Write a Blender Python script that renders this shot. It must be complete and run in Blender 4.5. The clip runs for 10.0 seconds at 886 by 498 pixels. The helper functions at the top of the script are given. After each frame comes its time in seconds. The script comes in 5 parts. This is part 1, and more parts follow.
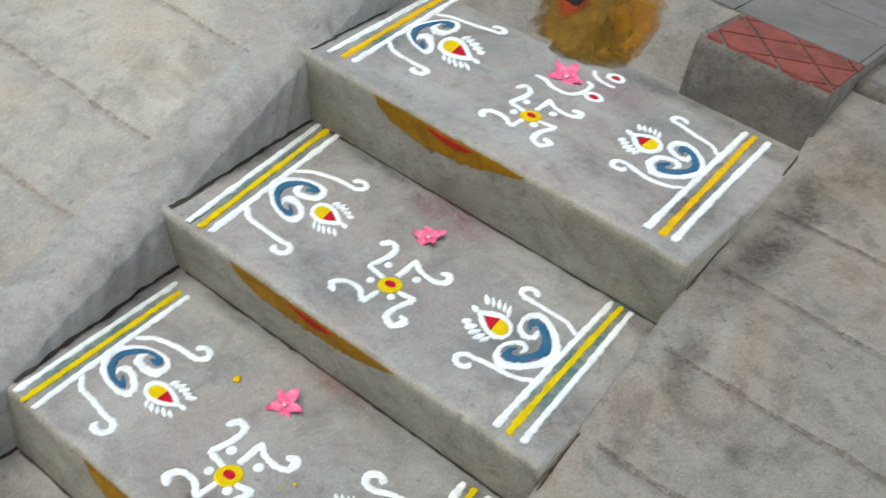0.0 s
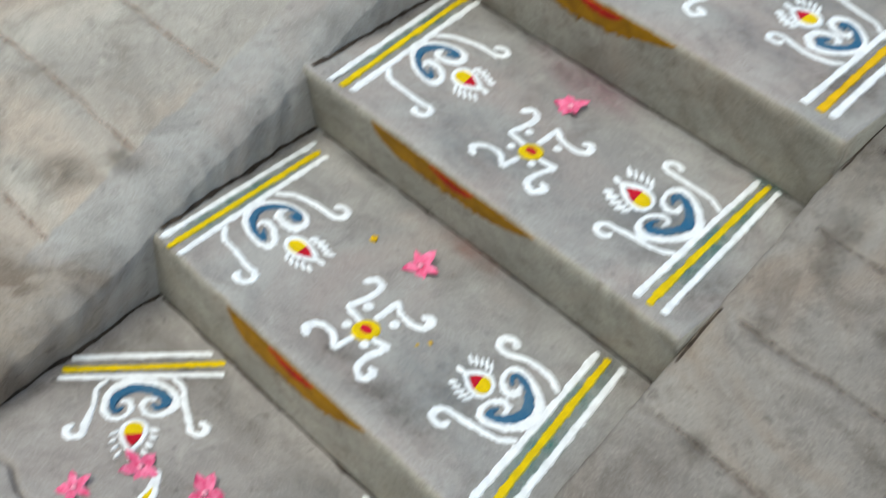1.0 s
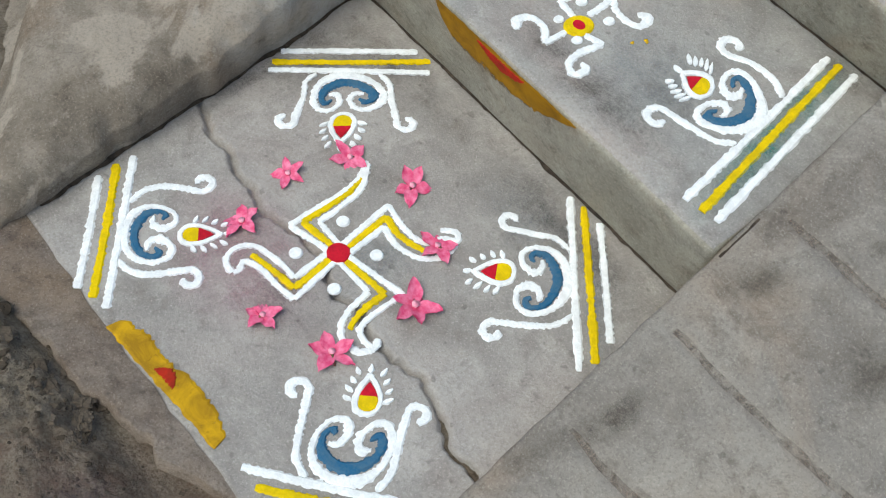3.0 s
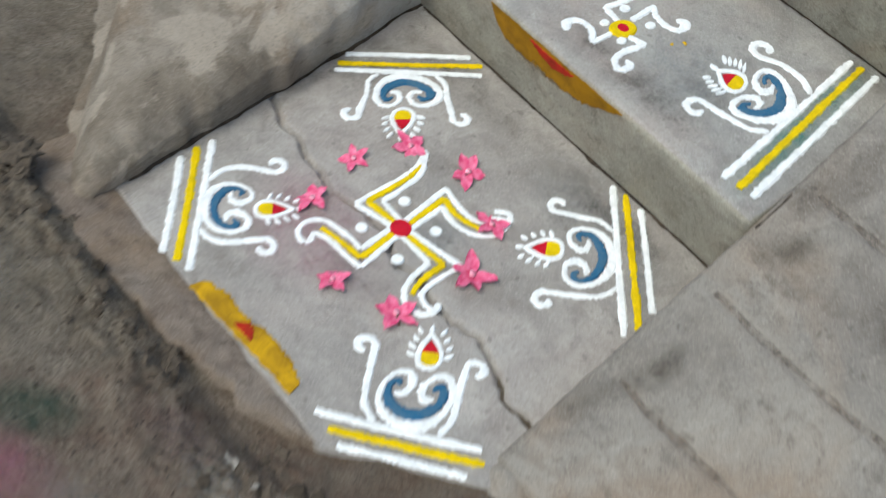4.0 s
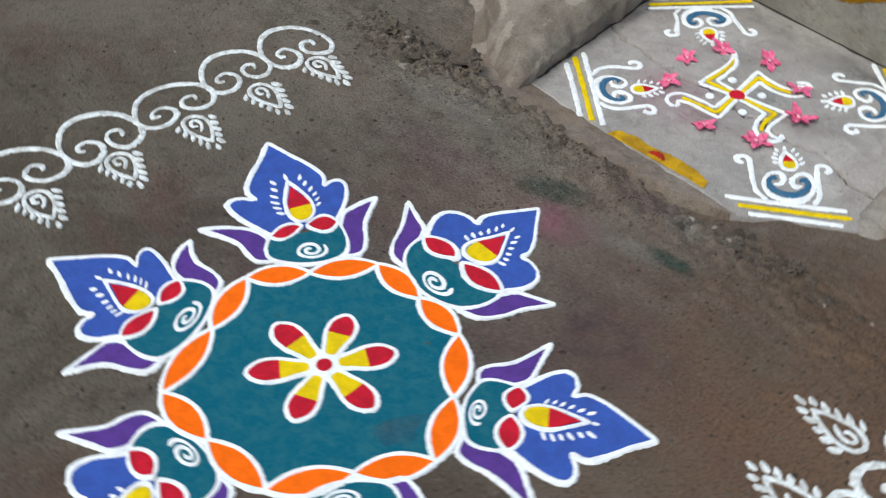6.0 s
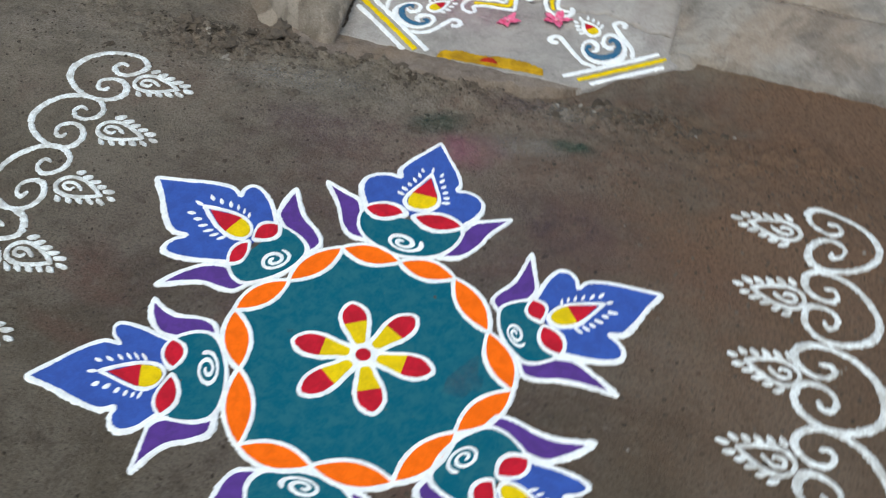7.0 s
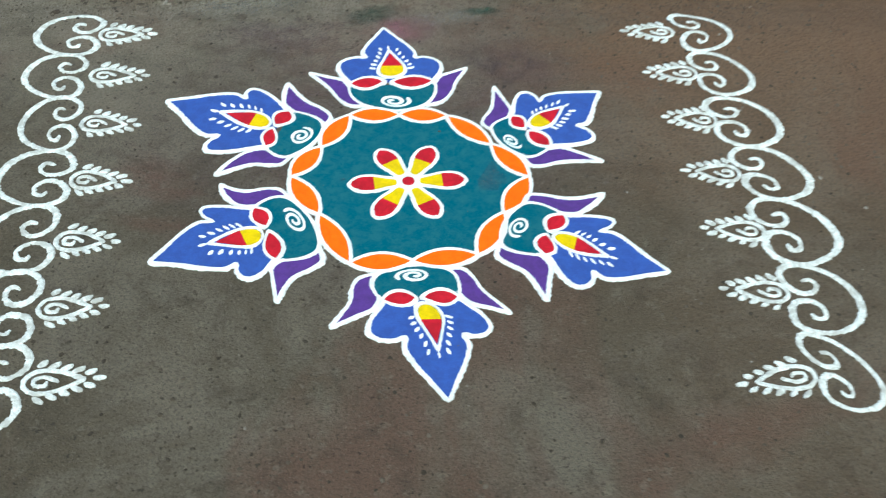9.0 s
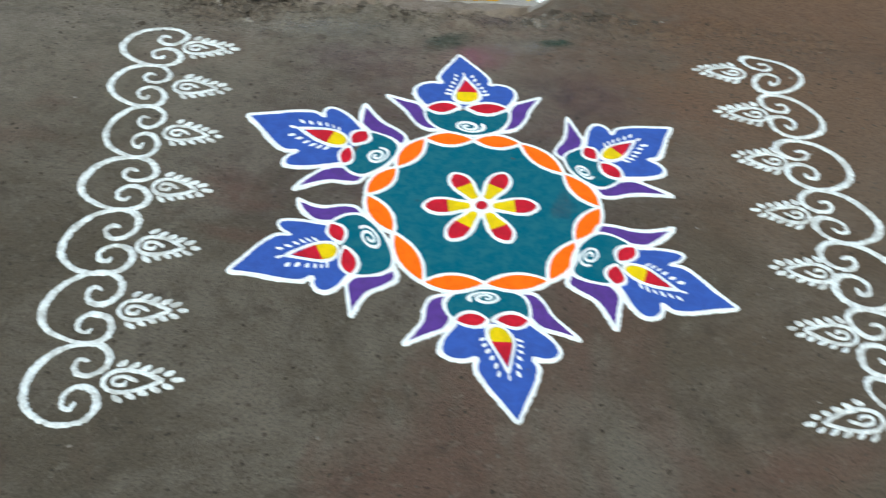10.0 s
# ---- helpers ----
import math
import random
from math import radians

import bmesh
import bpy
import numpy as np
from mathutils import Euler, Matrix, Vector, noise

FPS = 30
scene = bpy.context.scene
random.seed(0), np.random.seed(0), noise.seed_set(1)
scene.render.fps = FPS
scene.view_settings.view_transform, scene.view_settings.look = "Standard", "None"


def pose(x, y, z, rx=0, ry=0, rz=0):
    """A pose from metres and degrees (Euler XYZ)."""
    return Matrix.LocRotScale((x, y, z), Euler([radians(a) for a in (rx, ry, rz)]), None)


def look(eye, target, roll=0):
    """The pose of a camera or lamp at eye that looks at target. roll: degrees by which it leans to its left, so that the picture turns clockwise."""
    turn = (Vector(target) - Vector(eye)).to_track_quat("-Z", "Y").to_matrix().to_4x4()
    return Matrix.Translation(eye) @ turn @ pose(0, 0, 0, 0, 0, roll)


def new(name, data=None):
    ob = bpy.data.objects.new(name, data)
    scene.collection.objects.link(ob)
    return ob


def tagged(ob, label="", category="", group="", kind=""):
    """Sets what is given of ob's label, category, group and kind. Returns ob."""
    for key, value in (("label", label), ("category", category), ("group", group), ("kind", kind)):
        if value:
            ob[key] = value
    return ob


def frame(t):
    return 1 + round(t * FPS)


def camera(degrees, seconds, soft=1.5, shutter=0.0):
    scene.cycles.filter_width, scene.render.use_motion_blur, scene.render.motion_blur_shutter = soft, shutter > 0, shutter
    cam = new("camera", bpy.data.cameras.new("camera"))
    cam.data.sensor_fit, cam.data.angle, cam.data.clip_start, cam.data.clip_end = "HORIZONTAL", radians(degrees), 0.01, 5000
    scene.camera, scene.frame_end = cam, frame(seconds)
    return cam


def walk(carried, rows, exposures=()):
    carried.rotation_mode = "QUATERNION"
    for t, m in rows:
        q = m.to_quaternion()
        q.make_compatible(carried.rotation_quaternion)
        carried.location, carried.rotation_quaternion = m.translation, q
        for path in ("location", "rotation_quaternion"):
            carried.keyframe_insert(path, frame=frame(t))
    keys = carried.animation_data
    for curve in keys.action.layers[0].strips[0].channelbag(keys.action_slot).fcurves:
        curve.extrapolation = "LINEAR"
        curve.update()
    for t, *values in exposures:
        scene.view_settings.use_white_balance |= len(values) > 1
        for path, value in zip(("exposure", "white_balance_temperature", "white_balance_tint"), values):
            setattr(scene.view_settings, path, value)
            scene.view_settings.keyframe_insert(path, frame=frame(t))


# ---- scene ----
cam = camera(45.0, 10.0, soft=1.1, shutter=0.5)
PATH = [
    (0, (0.729, -0.42, 1.376), (-0.077, 1.029, 0.258), 14.3),
    (0.5, (0.715, -0.44, 1.347), (-0.132, 0.938, 0.17), 14.6),
    (1, (0.705, -0.459, 1.307), (-0.152, 0.794, 0.005), 13.8),
    (1.5, (0.692, -0.485, 1.26), (-0.14, 0.596, -0.202), 12.7),
    (2, (0.699, -0.498, 1.224), (-0.104, 0.436, -0.351), 10.9),
    (2.5, (0.698, -0.504, 1.209), (-0.085, 0.317, -0.438), 8.8),
    (3.8, (0.731, -0.596, 1.214), (-0.1, 0.229, -0.407), 7.7),
    (4, (0.808, -0.693, 1.218), (-0.085, 0.181, -0.343), 8.3),
    (4.5, (0.979, -0.911, 1.258), (0.014, -0.042, -0.262), 6.4),
    (5, (0.987, -1.248, 1.229), (-0.057, -0.299, -0.19), 4.7),
    (5.5, (1.0045, -1.5237, 1.2725), (-0.0616, -0.6162, -0.1454), 4.72),
    (5.7, (1.043, -1.634, 1.261), (-0.057, -0.699, -0.123), 4.7),
    (6.8, (0.5756, -2.0488, 1.3825), (0.0352, -0.8082, -0.1088), 0.75),
    (7, (0.5181, -2.1126, 1.3756), (0.1079, -0.8262, -0.1082), 2.14),
    (7.5, (0.3802, -2.3476, 1.3957), (0.0767, -1.0544, -0.0947), -1.58),
    (8, (0.1625, -2.4829, 1.3909), (0.0125, -1.1826, -0.1066), 0.75),
    (8.5, (-0.014, -2.5841, 1.4346), (-0.0326, -1.285, -0.0795), 0.35),
    (9, (0.0407, -2.726, 1.4588), (0.1566, -1.3689, 0.0073), 3.74),
    (9.5, (0.0365, -2.8194, 1.4712), (0.1743, -1.4139, 0.0644), 5.34),
    (10, (-0.046, -2.756, 1.466), (0.018, -1.351, 0.044), 5.3),
]
EXPOSURES = [(0.0, 0.15), (1.5, 0.06), (2.5, 0.08), (4.5, 0.15), (5.5, 0.10), (7.5, 0.02), (8.0, 0.10), (8.5, 0.10), (9.0, 0.36), (9.5, 0.34), (10.0, 0.22)]
walk(cam, [(t, look(eye, target, roll)) for t, eye, target, roll in PATH], [(t, stops, 6330 if t < 7 else 6250 if t < 8 else 6160, 0.5 if t < 5 else 3.0 if t < 6 else -1.0 if t < 8 else -10.0 if 8.8 < t < 9.8 else -5.0) for t, stops in EXPOSURES])

# ---- world and light: open shade under a bright hazy sky ----
world = bpy.data.worlds.new("sky_world")
scene.world = world
world.use_nodes = True
wn = world.node_tree.nodes
sky = wn.new("ShaderNodeTexSky")
sky.sky_type = "NISHITA"
sky.sun_disc = False
sky.sun_elevation, sky.sun_rotation = radians(62), radians(187)
sky.dust_density, sky.ozone_density = 3.0, 1.0
world.node_tree.links.new(sky.outputs[0], wn["Background"].inputs[0])
wn["Background"].inputs[1].default_value = 0.15
sun = new("sun", bpy.data.lights.new("sun", "SUN"))
sun.data.energy, sun.data.angle, sun.data.color = 1.5, radians(40), (1.0, 0.97, 0.90)
sun.matrix_world = look((0.25, -2.1, 4.0), (0.0, 0.0, 0.0))

# ---- materials ----


def rgb(hexa):
    """Linear colour from an sRGB hex code."""
    v = [int(hexa[i:i + 2], 16) / 255 for i in (0, 2, 4)]
    return tuple(c / 12.92 if c <= 0.04045 else ((c + 0.055) / 1.055) ** 2.4 for c in v)


class Nodes:
    """A small builder for node materials that work in world metres."""

    def __init__(self, name, roughness=0.9):
        self.mat = bpy.data.materials.new(name)
        self.mat.use_nodes = True
        self.tree = self.mat.node_tree
        self.bsdf = self.tree.nodes["Principled BSDF"]
        self.bsdf.inputs["Roughness"].default_value = roughness
        self.bsdf.inputs["Specular IOR Level"].default_value = 0.25
        self.pos = self.tree.nodes.new("ShaderNodeNewGeometry").outputs["Position"]

    def link(self, a, b):
        self.tree.links.new(a, b)

    def noise(self, scale, detail=4.0, rough=0.6, stretch=None, warp=0.0):
        n = self.tree.nodes.new("ShaderNodeTexNoise")
        n.inputs["Scale"].default_value, n.inputs["Detail"].default_value, n.inputs["Roughness"].default_value = scale, detail, rough
        n.inputs["Distortion"].default_value = warp
        src = self.pos
        if stretch:
            m = self.tree.nodes.new("ShaderNodeMapping")
            m.inputs["Scale"].default_value = stretch
            self.link(src, m.inputs["Vector"])
            src = m.outputs[0]
        self.link(src, n.inputs["Vector"])
        return n.outputs["Fac"]

    def voronoi(self, scale):
        n = self.tree.nodes.new("ShaderNodeTexVoronoi")
        n.inputs["Scale"].default_value = scale
        self.link(self.pos, n.inputs["Vector"])
        return n.outputs["Distance"]

    def ramp(self, fac, lo, hi, a=0.0, b=1.0):
        n = self.tree.nodes.new("ShaderNodeMapRange")
        n.inputs["From Min"].default_value, n.inputs["From Max"].default_value = lo, hi
        n.inputs["To Min"].default_value, n.inputs["To Max"].default_value = a, b
        self.link(fac, n.inputs["Value"])
        return n.outputs[0]

    def mix(self, fac, a, b, mode="MIX"):
        n = self.tree.nodes.new("ShaderNodeMix")
        n.data_type, n.blend_type = "RGBA", mode
        for value, socket in ((fac, n.inputs[0]), (a, n.inputs[6]), (b, n.inputs[7])):
            if isinstance(value, (int, float)):
                socket.default_value = value
            elif isinstance(value, tuple):
                socket.default_value = (*value, 1)
            else:
                self.link(value, socket)
        return n.outputs[2]

    def math(self, op, a, b):
        n = self.tree.nodes.new("ShaderNodeMath")
        n.operation = op
        for value, socket in ((a, n.inputs[0]), (b, n.inputs[1])):
            if isinstance(value, (int, float)):
                socket.default_value = value
            else:
                self.link(value, socket)
        return n.outputs[0]

    def bump(self, height, strength, distance):
        n = self.tree.nodes.new("ShaderNodeBump")
        n.inputs["Strength"].default_value, n.inputs["Distance"].default_value = strength, distance
        self.link(height, n.inputs["Height"])
        self.link(n.outputs[0], self.bsdf.inputs["Normal"])
        return self

    def done(self, colour):
        self.link(colour, self.bsdf.inputs["Base Color"])
        return self.mat


def cement_colour(n, light, dark, warm, stain, patch=3.0, stains=0.55, grit=0.5, gain=1.0, flakes=0.0):
    """Trowelled cement: cloudy patches, warm dust, dark damp stains, sand grain."""
    light, dark, warm, stain = (tuple(min(0.9, 0.94 * gain * c) for c in rgb(col)) for col in (light, dark, warm, stain))
    colour = n.mix(n.ramp(n.noise(patch, 6, 0.7, warp=0.4), 0.40, 0.60), dark, light)
    colour = n.mix(n.ramp(n.noise(patch * 0.7 + 0.7, 4, 0.65, warp=0.9), 0.47, 0.64, 0, 0.8), colour, warm)
    colour = n.mix(n.ramp(n.noise(patch * 3.1, 6, 0.75, warp=0.6), 0.55, 0.70, 0, stains), colour, stain)
    colour = n.mix(n.ramp(n.noise(patch * 9.0, 4, 0.7), 0.60, 0.72, 0, stains * 0.7), colour, stain)
    colour = n.mix(n.ramp(n.noise(26, 6, 0.75, warp=0.3), 0.54, 0.66, 0, stains * 0.55), colour, stain)
    colour = n.mix(n.ramp(n.noise(19, 6, 0.75, warp=0.5), 0.56, 0.68, 0, 0.35), colour, tuple(min(1, 1.25 * c) for c in light))
    smudge = tuple(0.78 * a + 0.10 * b for a, b in zip(stain, warm))
    colour = n.mix(n.ramp(n.noise(7.5, 3, 0.55, warp=1.2), 0.52, 0.68, 0, 0.42), colour, smudge)
    if flakes:
        colour = n.mix(n.ramp(n.noise(5.5, 5, 0.6, warp=0.8), 0.51, 0.56, 0, flakes), colour, tuple(min(1, 1.25 * c) for c in light))
    colour = n.mix(n.ramp(n.noise(210, 5, 0.85), 0.50, 0.60, 0.0, grit), colour, tuple(0.8 * c for c in stain))
    colour = n.mix(n.ramp(n.noise(290, 4, 0.8), 0.55, 0.63, 0, grit * 1.1), colour, tuple(min(1, 1.5 * c) for c in light))
    return n.mix(n.ramp(n.noise(48, 2, 0.5), 0.69, 0.74, 0, 0.35), colour, tuple(0.4 * c for c in stain))


def cement_relief(n):
    return n.bump(n.math("ADD", n.math("MULTIPLY", n.noise(210, 5, 0.85), 0.9), n.noise(45, 6, 0.75)), 0.42, 0.008)


def cement(name, *tones, rough=0.88, **more):
    n = Nodes(name, rough)
    return cement_relief(n).done(cement_colour(n, *tones, **more))


STEP_CEMENT = cement("step_cement", "a9a6a0", "918e8a", "a1958e", "6d6863", 3.0, 0.46, grit=0.30, gain=1.18)
LANDING_CEMENT = cement("landing_cement", "a39e98", "8c8782", "968e88", "6a645e", 4.0, 0.48, grit=0.30, gain=1.31)
RISER_CEMENT = cement("riser_cement", "a49f92", "8b867a", "988d7e", "645d52", 5.0, 0.7, grit=0.36, gain=1.24)


def left_ramp_cement():
    """Pale slabs, a trowelled grey band along the arris, mud-splashed brown towards the foot."""
    n = Nodes("ramp_slab_cement", 0.88)
    sep = n.tree.nodes.new("ShaderNodeSeparateXYZ")
    n.link(n.pos, sep.inputs[0])
    x, y = sep.outputs["X"], sep.outputs["Y"]
    inward = n.math("ADD", n.math("ADD", x, n.math("MULTIPLY", y, 0.150)), n.math("MULTIPLY", n.noise(14, 4, 0.7), 0.05))
    along = n.math("ADD", y, n.math("MULTIPLY", n.noise(6, 6, 0.7, warp=0.5), 0.55))
    slab = cement_colour(n, "c2bcb0", "a8a299", "bcac9b", "7d766c", 3.0, 0.50, grit=0.34, gain=0.98)
    band = cement_colour(n, "b0ada7", "9d9a95", "a89f97", "76726b", 6.0, 0.42, grit=0.34, gain=1.02)
    mud = cement_colour(n, "a59a8c", "857a6c", "8a7866", "5f564a", 4.5, 0.6, grit=0.36, gain=0.84, flakes=0.8)
    colour = n.mix(n.ramp(inward, -0.452, -0.444), slab, band)
    return cement_relief(n).done(n.mix(n.ramp(along, 0.36, 0.52), mud, colour))


RAMP_LEFT = left_ramp_cement()
RAMP_RIGHT = cement("ramp_cement_grey", "a8a197", "8d8780", "9c8b7a", "615850", 2.6, 0.66, grit=0.32, gain=0.92)
RUBBLE = cement("broken_cement", "94887c", "7c6f64", "86735f", "554a40", 7.0, 0.7, grit=0.42, gain=1.0)


def joint_material(name, a, b, c):
    """Crumbled mortar and dirt lying unevenly in a scored line."""
    n = Nodes(name, 0.95)
    n.link(n.ramp(n.noise(70, 5, 0.75, warp=0.5), 0.38, 0.62, 0.05, 0.62), n.bsdf.inputs["Alpha"])
    colour = n.mix(n.ramp(n.noise(35, 5, 0.7), 0.40, 0.62), rgb(a), rgb(b))
    return n.bump(n.noise(180, 4, 0.7), 0.6, 0.005).done(n.mix(n.ramp(n.noise(200, 4, 0.8), 0.50, 0.62, 0, 0.6), colour, rgb(c)))


JOINT = joint_material("joint_mortar", "bda898", "a08a78", "7d6a5c")
JOINT_DIRT = joint_material("joint_dirt", "94867a", "74675b", "554a40")


def clod_material():
    n = Nodes("dry_clods", 0.95)
    g = n.tree.nodes.new("ShaderNodeNewGeometry").outputs["Random Per Island"]
    c = n.mix(n.ramp(g, 0.0, 1.0), rgb("40382f"), rgb("6e6357"))
    c = n.mix(n.ramp(g, 0.988, 0.994), c, rgb("a39c92"))
    c = n.mix(n.ramp(n.noise(120, 4, 0.7), 0.5, 0.65, 0, 0.5), c, rgb("2d2823"))
    return n.bump(n.noise(160, 4, 0.7), 0.6, 0.006).done(c)


CLOD = clod_material()


def soil():
    n = Nodes("road_soil", 0.92)
    colour = n.mix(n.ramp(n.noise(2.4, 7, 0.72, warp=0.6), 0.42, 0.60), rgb("625849"), rgb("7a7062"))
    colour = n.mix(n.ramp(n.noise(1.3, 5, 0.65, warp=0.8), 0.48, 0.58, 0, 0.75), colour, rgb("6f5447"))
    colour = n.mix(n.ramp(n.noise(11, 6, 0.75, warp=0.4), 0.53, 0.66, 0, 0.55), colour, rgb("453d34"))
    colour = n.mix(n.ramp(n.noise(27, 4, 0.7), 0.57, 0.66, 0, 0.35), colour, rgb("8a8070"))
    colour = n.mix(n.ramp(n.noise(170, 4, 0.8), 0.50, 0.60, 0, 0.48), colour, rgb("3a332b"))
    colour = n.mix(n.ramp(n.noise(240, 3, 0.75), 0.58, 0.66, 0, 0.36), colour, rgb("968c7b"))
    colour = n.mix(n.ramp(n.noise(85, 2, 0.5), 0.66, 0.70, 0, 0.5), colour, rgb("2c2620"))
    sep = n.tree.nodes.new("ShaderNodeSeparateXYZ")
    n.link(n.pos, sep.inputs[0])
    near = n.math("ADD", sep.outputs["Y"], n.math("MULTIPLY", n.noise(6, 5, 0.7), 0.3))
    side = n.math("ADD", sep.outputs["X"], n.math("MULTIPLY", n.noise(3.5, 5, 0.7), 0.9))
    ruddy = n.math("MULTIPLY", n.ramp(side, 0.74, 1.12, 0.0, 0.85), n.ramp(near, -1.25, -0.55, 0.22, 1.0))
    colour = n.mix(ruddy, colour, n.mix(n.ramp(n.noise(160, 4, 0.8), 0.45, 0.62), rgb("86674f"), rgb("5b4535")))
    dusty = n.math("MULTIPLY", n.math("MULTIPLY", n.ramp(near, -1.0, -0.45, 0.0, 0.8), n.ramp(side, 0.45, 1.05, 1.0, 0.08)), n.ramp(n.noise(15, 5, 0.75), 0.38, 0.60, 0.35, 1.0))
    colour = n.mix(dusty, colour, n.mix(n.ramp(n.noise(200, 4, 0.8), 0.45, 0.6), rgb("9f9485"), rgb("72685b")))
    colour = n.mix(1.0, colour, (0.94, 0.94, 0.94), "MULTIPLY")
    height = n.math("ADD", n.noise(140, 5, 0.8), n.math("MULTIPLY", n.noise(24, 6, 0.75), 1.3))
    return n.bump(height, 0.8, 0.012).done(colour)


SOIL = soil()

# ---- helpers for meshes ----


def finish(bm, name, material, parent=None, smooth=False, label=""):
    me = bpy.data.meshes.new(name)
    bmesh.ops.recalc_face_normals(bm, faces=bm.faces)
    bm.to_mesh(me)
    bm.free()
    me.materials.append(material)
    if smooth:
        me.shade_smooth()
    ob = new(name, me)
    ob.parent = parent
    if label:
        tagged(ob, label)
    return ob


def part(name, bm, material, parent, label="", smooth=False):
    return finish(bm, name, material, parent, smooth, label)


def interp(profile, y):
    for (a, va), (b, vb) in zip(profile, profile[1:]):
        if y <= b:
            return va + (vb - va) * max(0.0, (y - a) / (b - a))
    return profile[-1][1]


def bumpy(x, y, scale, amp):
    return amp * noise.fractal(Vector((x * scale, y * scale, 3.7)), 0.9, 2.0, 4)


# ---- the large structure ----
Z_LANDING, Z_LOW, Z_MID, Z_TOP, Z_PORCH = -0.075, 0.104, 0.268, 0.455, 0.60
LEFT_TOP = [(-0.46, -0.07), (-0.40, -0.035), (-0.30, 0.0), (-0.18, 0.012), (0.0, 0.03), (0.17, 0.065), (0.29, 0.118), (0.4, 0.172), (0.6, 0.248), (1.05, 0.445), (1.6, 0.66), (2.6, 1.02)]
RIGHT_TOP = [(-0.13, -0.060), (0.05, 0.0), (0.38, 0.113), (0.8, 0.272), (1.1, 0.385), (1.35, 0.425), (1.6, 0.466), (1.75, 0.525), (1.88, 0.558), (2.6, 0.560)]


def left_edge(y):
    return -0.352 - 0.128 * y - 0.030 * max(0.0, y - 0.2)


def right_edge(y):
    return 0.39 - 0.04 * y


def ground_height(x, y):
    """Level road that sinks into a worn hollow before the stairs."""
    dip = min(1.0, max(0.0, (y + 0.68) / 0.34))
    dip = dip * dip * (3 - 2 * dip)
    rough = math.exp(-((y + 0.48) / 0.16) ** 2) * (1.0 if x < 0.75 else math.exp(-(x - 0.75) * 3))
    ridge = max(0.0, noise.fractal(Vector((x * 9, y * 9, 1.0)), 0.8, 2.1, 5))
    heap = math.exp(-((x + 0.46) / 0.20) ** 2 - ((y + 0.47) / 0.09) ** 2) + 0.8 * math.exp(-((x - 0.33) / 0.20) ** 2 - ((y + 0.43) / 0.06) ** 2) + 0.6 * math.exp(-((x + 0.05) / 0.17) ** 2 - ((y + 0.45) / 0.045) ** 2)
    broken = abs(noise.fractal(Vector((x * 26, y * 26, 4.0)), 0.7, 2.2, 5)) * (0.026 * heap + 0.012 * rough * dip) + 0.008 * heap
    loose = math.exp(-((x + 0.50) / 0.19) ** 2 - ((y + 0.49) / 0.10) ** 2) + math.exp(-((x - 0.34) / 0.17) ** 2 - ((y + 0.42) / 0.055) ** 2) + 0.5 * math.exp(-((x + 0.08) / 0.15) ** 2 - ((y + 0.46) / 0.05) ** 2)
    split = max(0.0, 1 - 4.5 * abs(noise.noise(Vector((x * 24, y * 24, 6.0))))) + 0.6 * max(0.0, 1 - 4 * abs(noise.noise(Vector((x * 47, y * 47, 2.0)))))
    broken -= 0.010 * split * min(1.0, loose)
    bed = -0.084 * dip + 0.028 * dip * rough
    hem = max(0.0, min(1.0, (y + 0.44) / 0.05)) * max(0.0, min(1.0, (0.30 - x) / 0.1)) * max(0.0, min(1.0, (x + 0.62) / 0.1))
    bed -= 0.03 * hem
    bed += 0.010 * math.exp(-((x - 0.46) / 0.06) ** 2 - ((y + 0.29) / 0.07) ** 2)
    ridge *= 1 - hem
    calm = min(1.0, max(0.15, (y + 0.75) / 0.3))
    fresh = max(0.0, min(1.0, (y + 0.64) / 0.12))
    crumb = 0.0055 * noise.fractal(Vector((x * 21, y * 21, 8.0)), 0.75, 2.1, 5) * fresh * (1 - hem)
    return bed + crumb + 0.040 * ridge * rough * dip + broken + bumpy(x, y, 3.0, 0.003) * calm


def ground_surface(x, y):
    return ground_height(x, y) + 0.001


def axis(fine_lo, fine_hi, step, reach):
    """Even steps in the seen stretch, growing ones out to the horizon."""
    n = int(round((fine_hi - fine_lo) / step))
    mid = [fine_lo + step * i for i in range(n + 1)]
    out, d = [], step
    while sum(out) < reach:
        d *= 1.5
        out.append(d)
    lo, hi, before, after = fine_lo, fine_hi, [], []
    for d in out:
        lo, hi = lo - d, hi + d
        before.insert(0, lo)
        after.append(hi)
    return before + mid + after


def grid(xs, ys, height):
    bm = bmesh.new()
    rows = [[bm.verts.new((x, y, height(x, y))) for x in xs] for y in ys]
    for r, s in zip(rows, rows[1:]):
        for a, b, c, d in zip(r, r[1:], s[1:], s):
            bm.faces.new((a, b, c, d))
    return bm


def ground_rows():
    rows = axis(-2.3, -0.28, 0.014, 1500)
    fine = [-0.68 + 0.005 * i for i in range(73)]
    return sorted([y for y in rows if not -0.685 < y < -0.315] + fine)


ground = finish(grid(axis(-0.95, 1.05, 0.007, 1500), ground_rows(), ground_height), "ground", SOIL, smooth=True)
tagged(ground, "brown compacted earth road with dark grit and worn hollows", "ground", kind="structure")


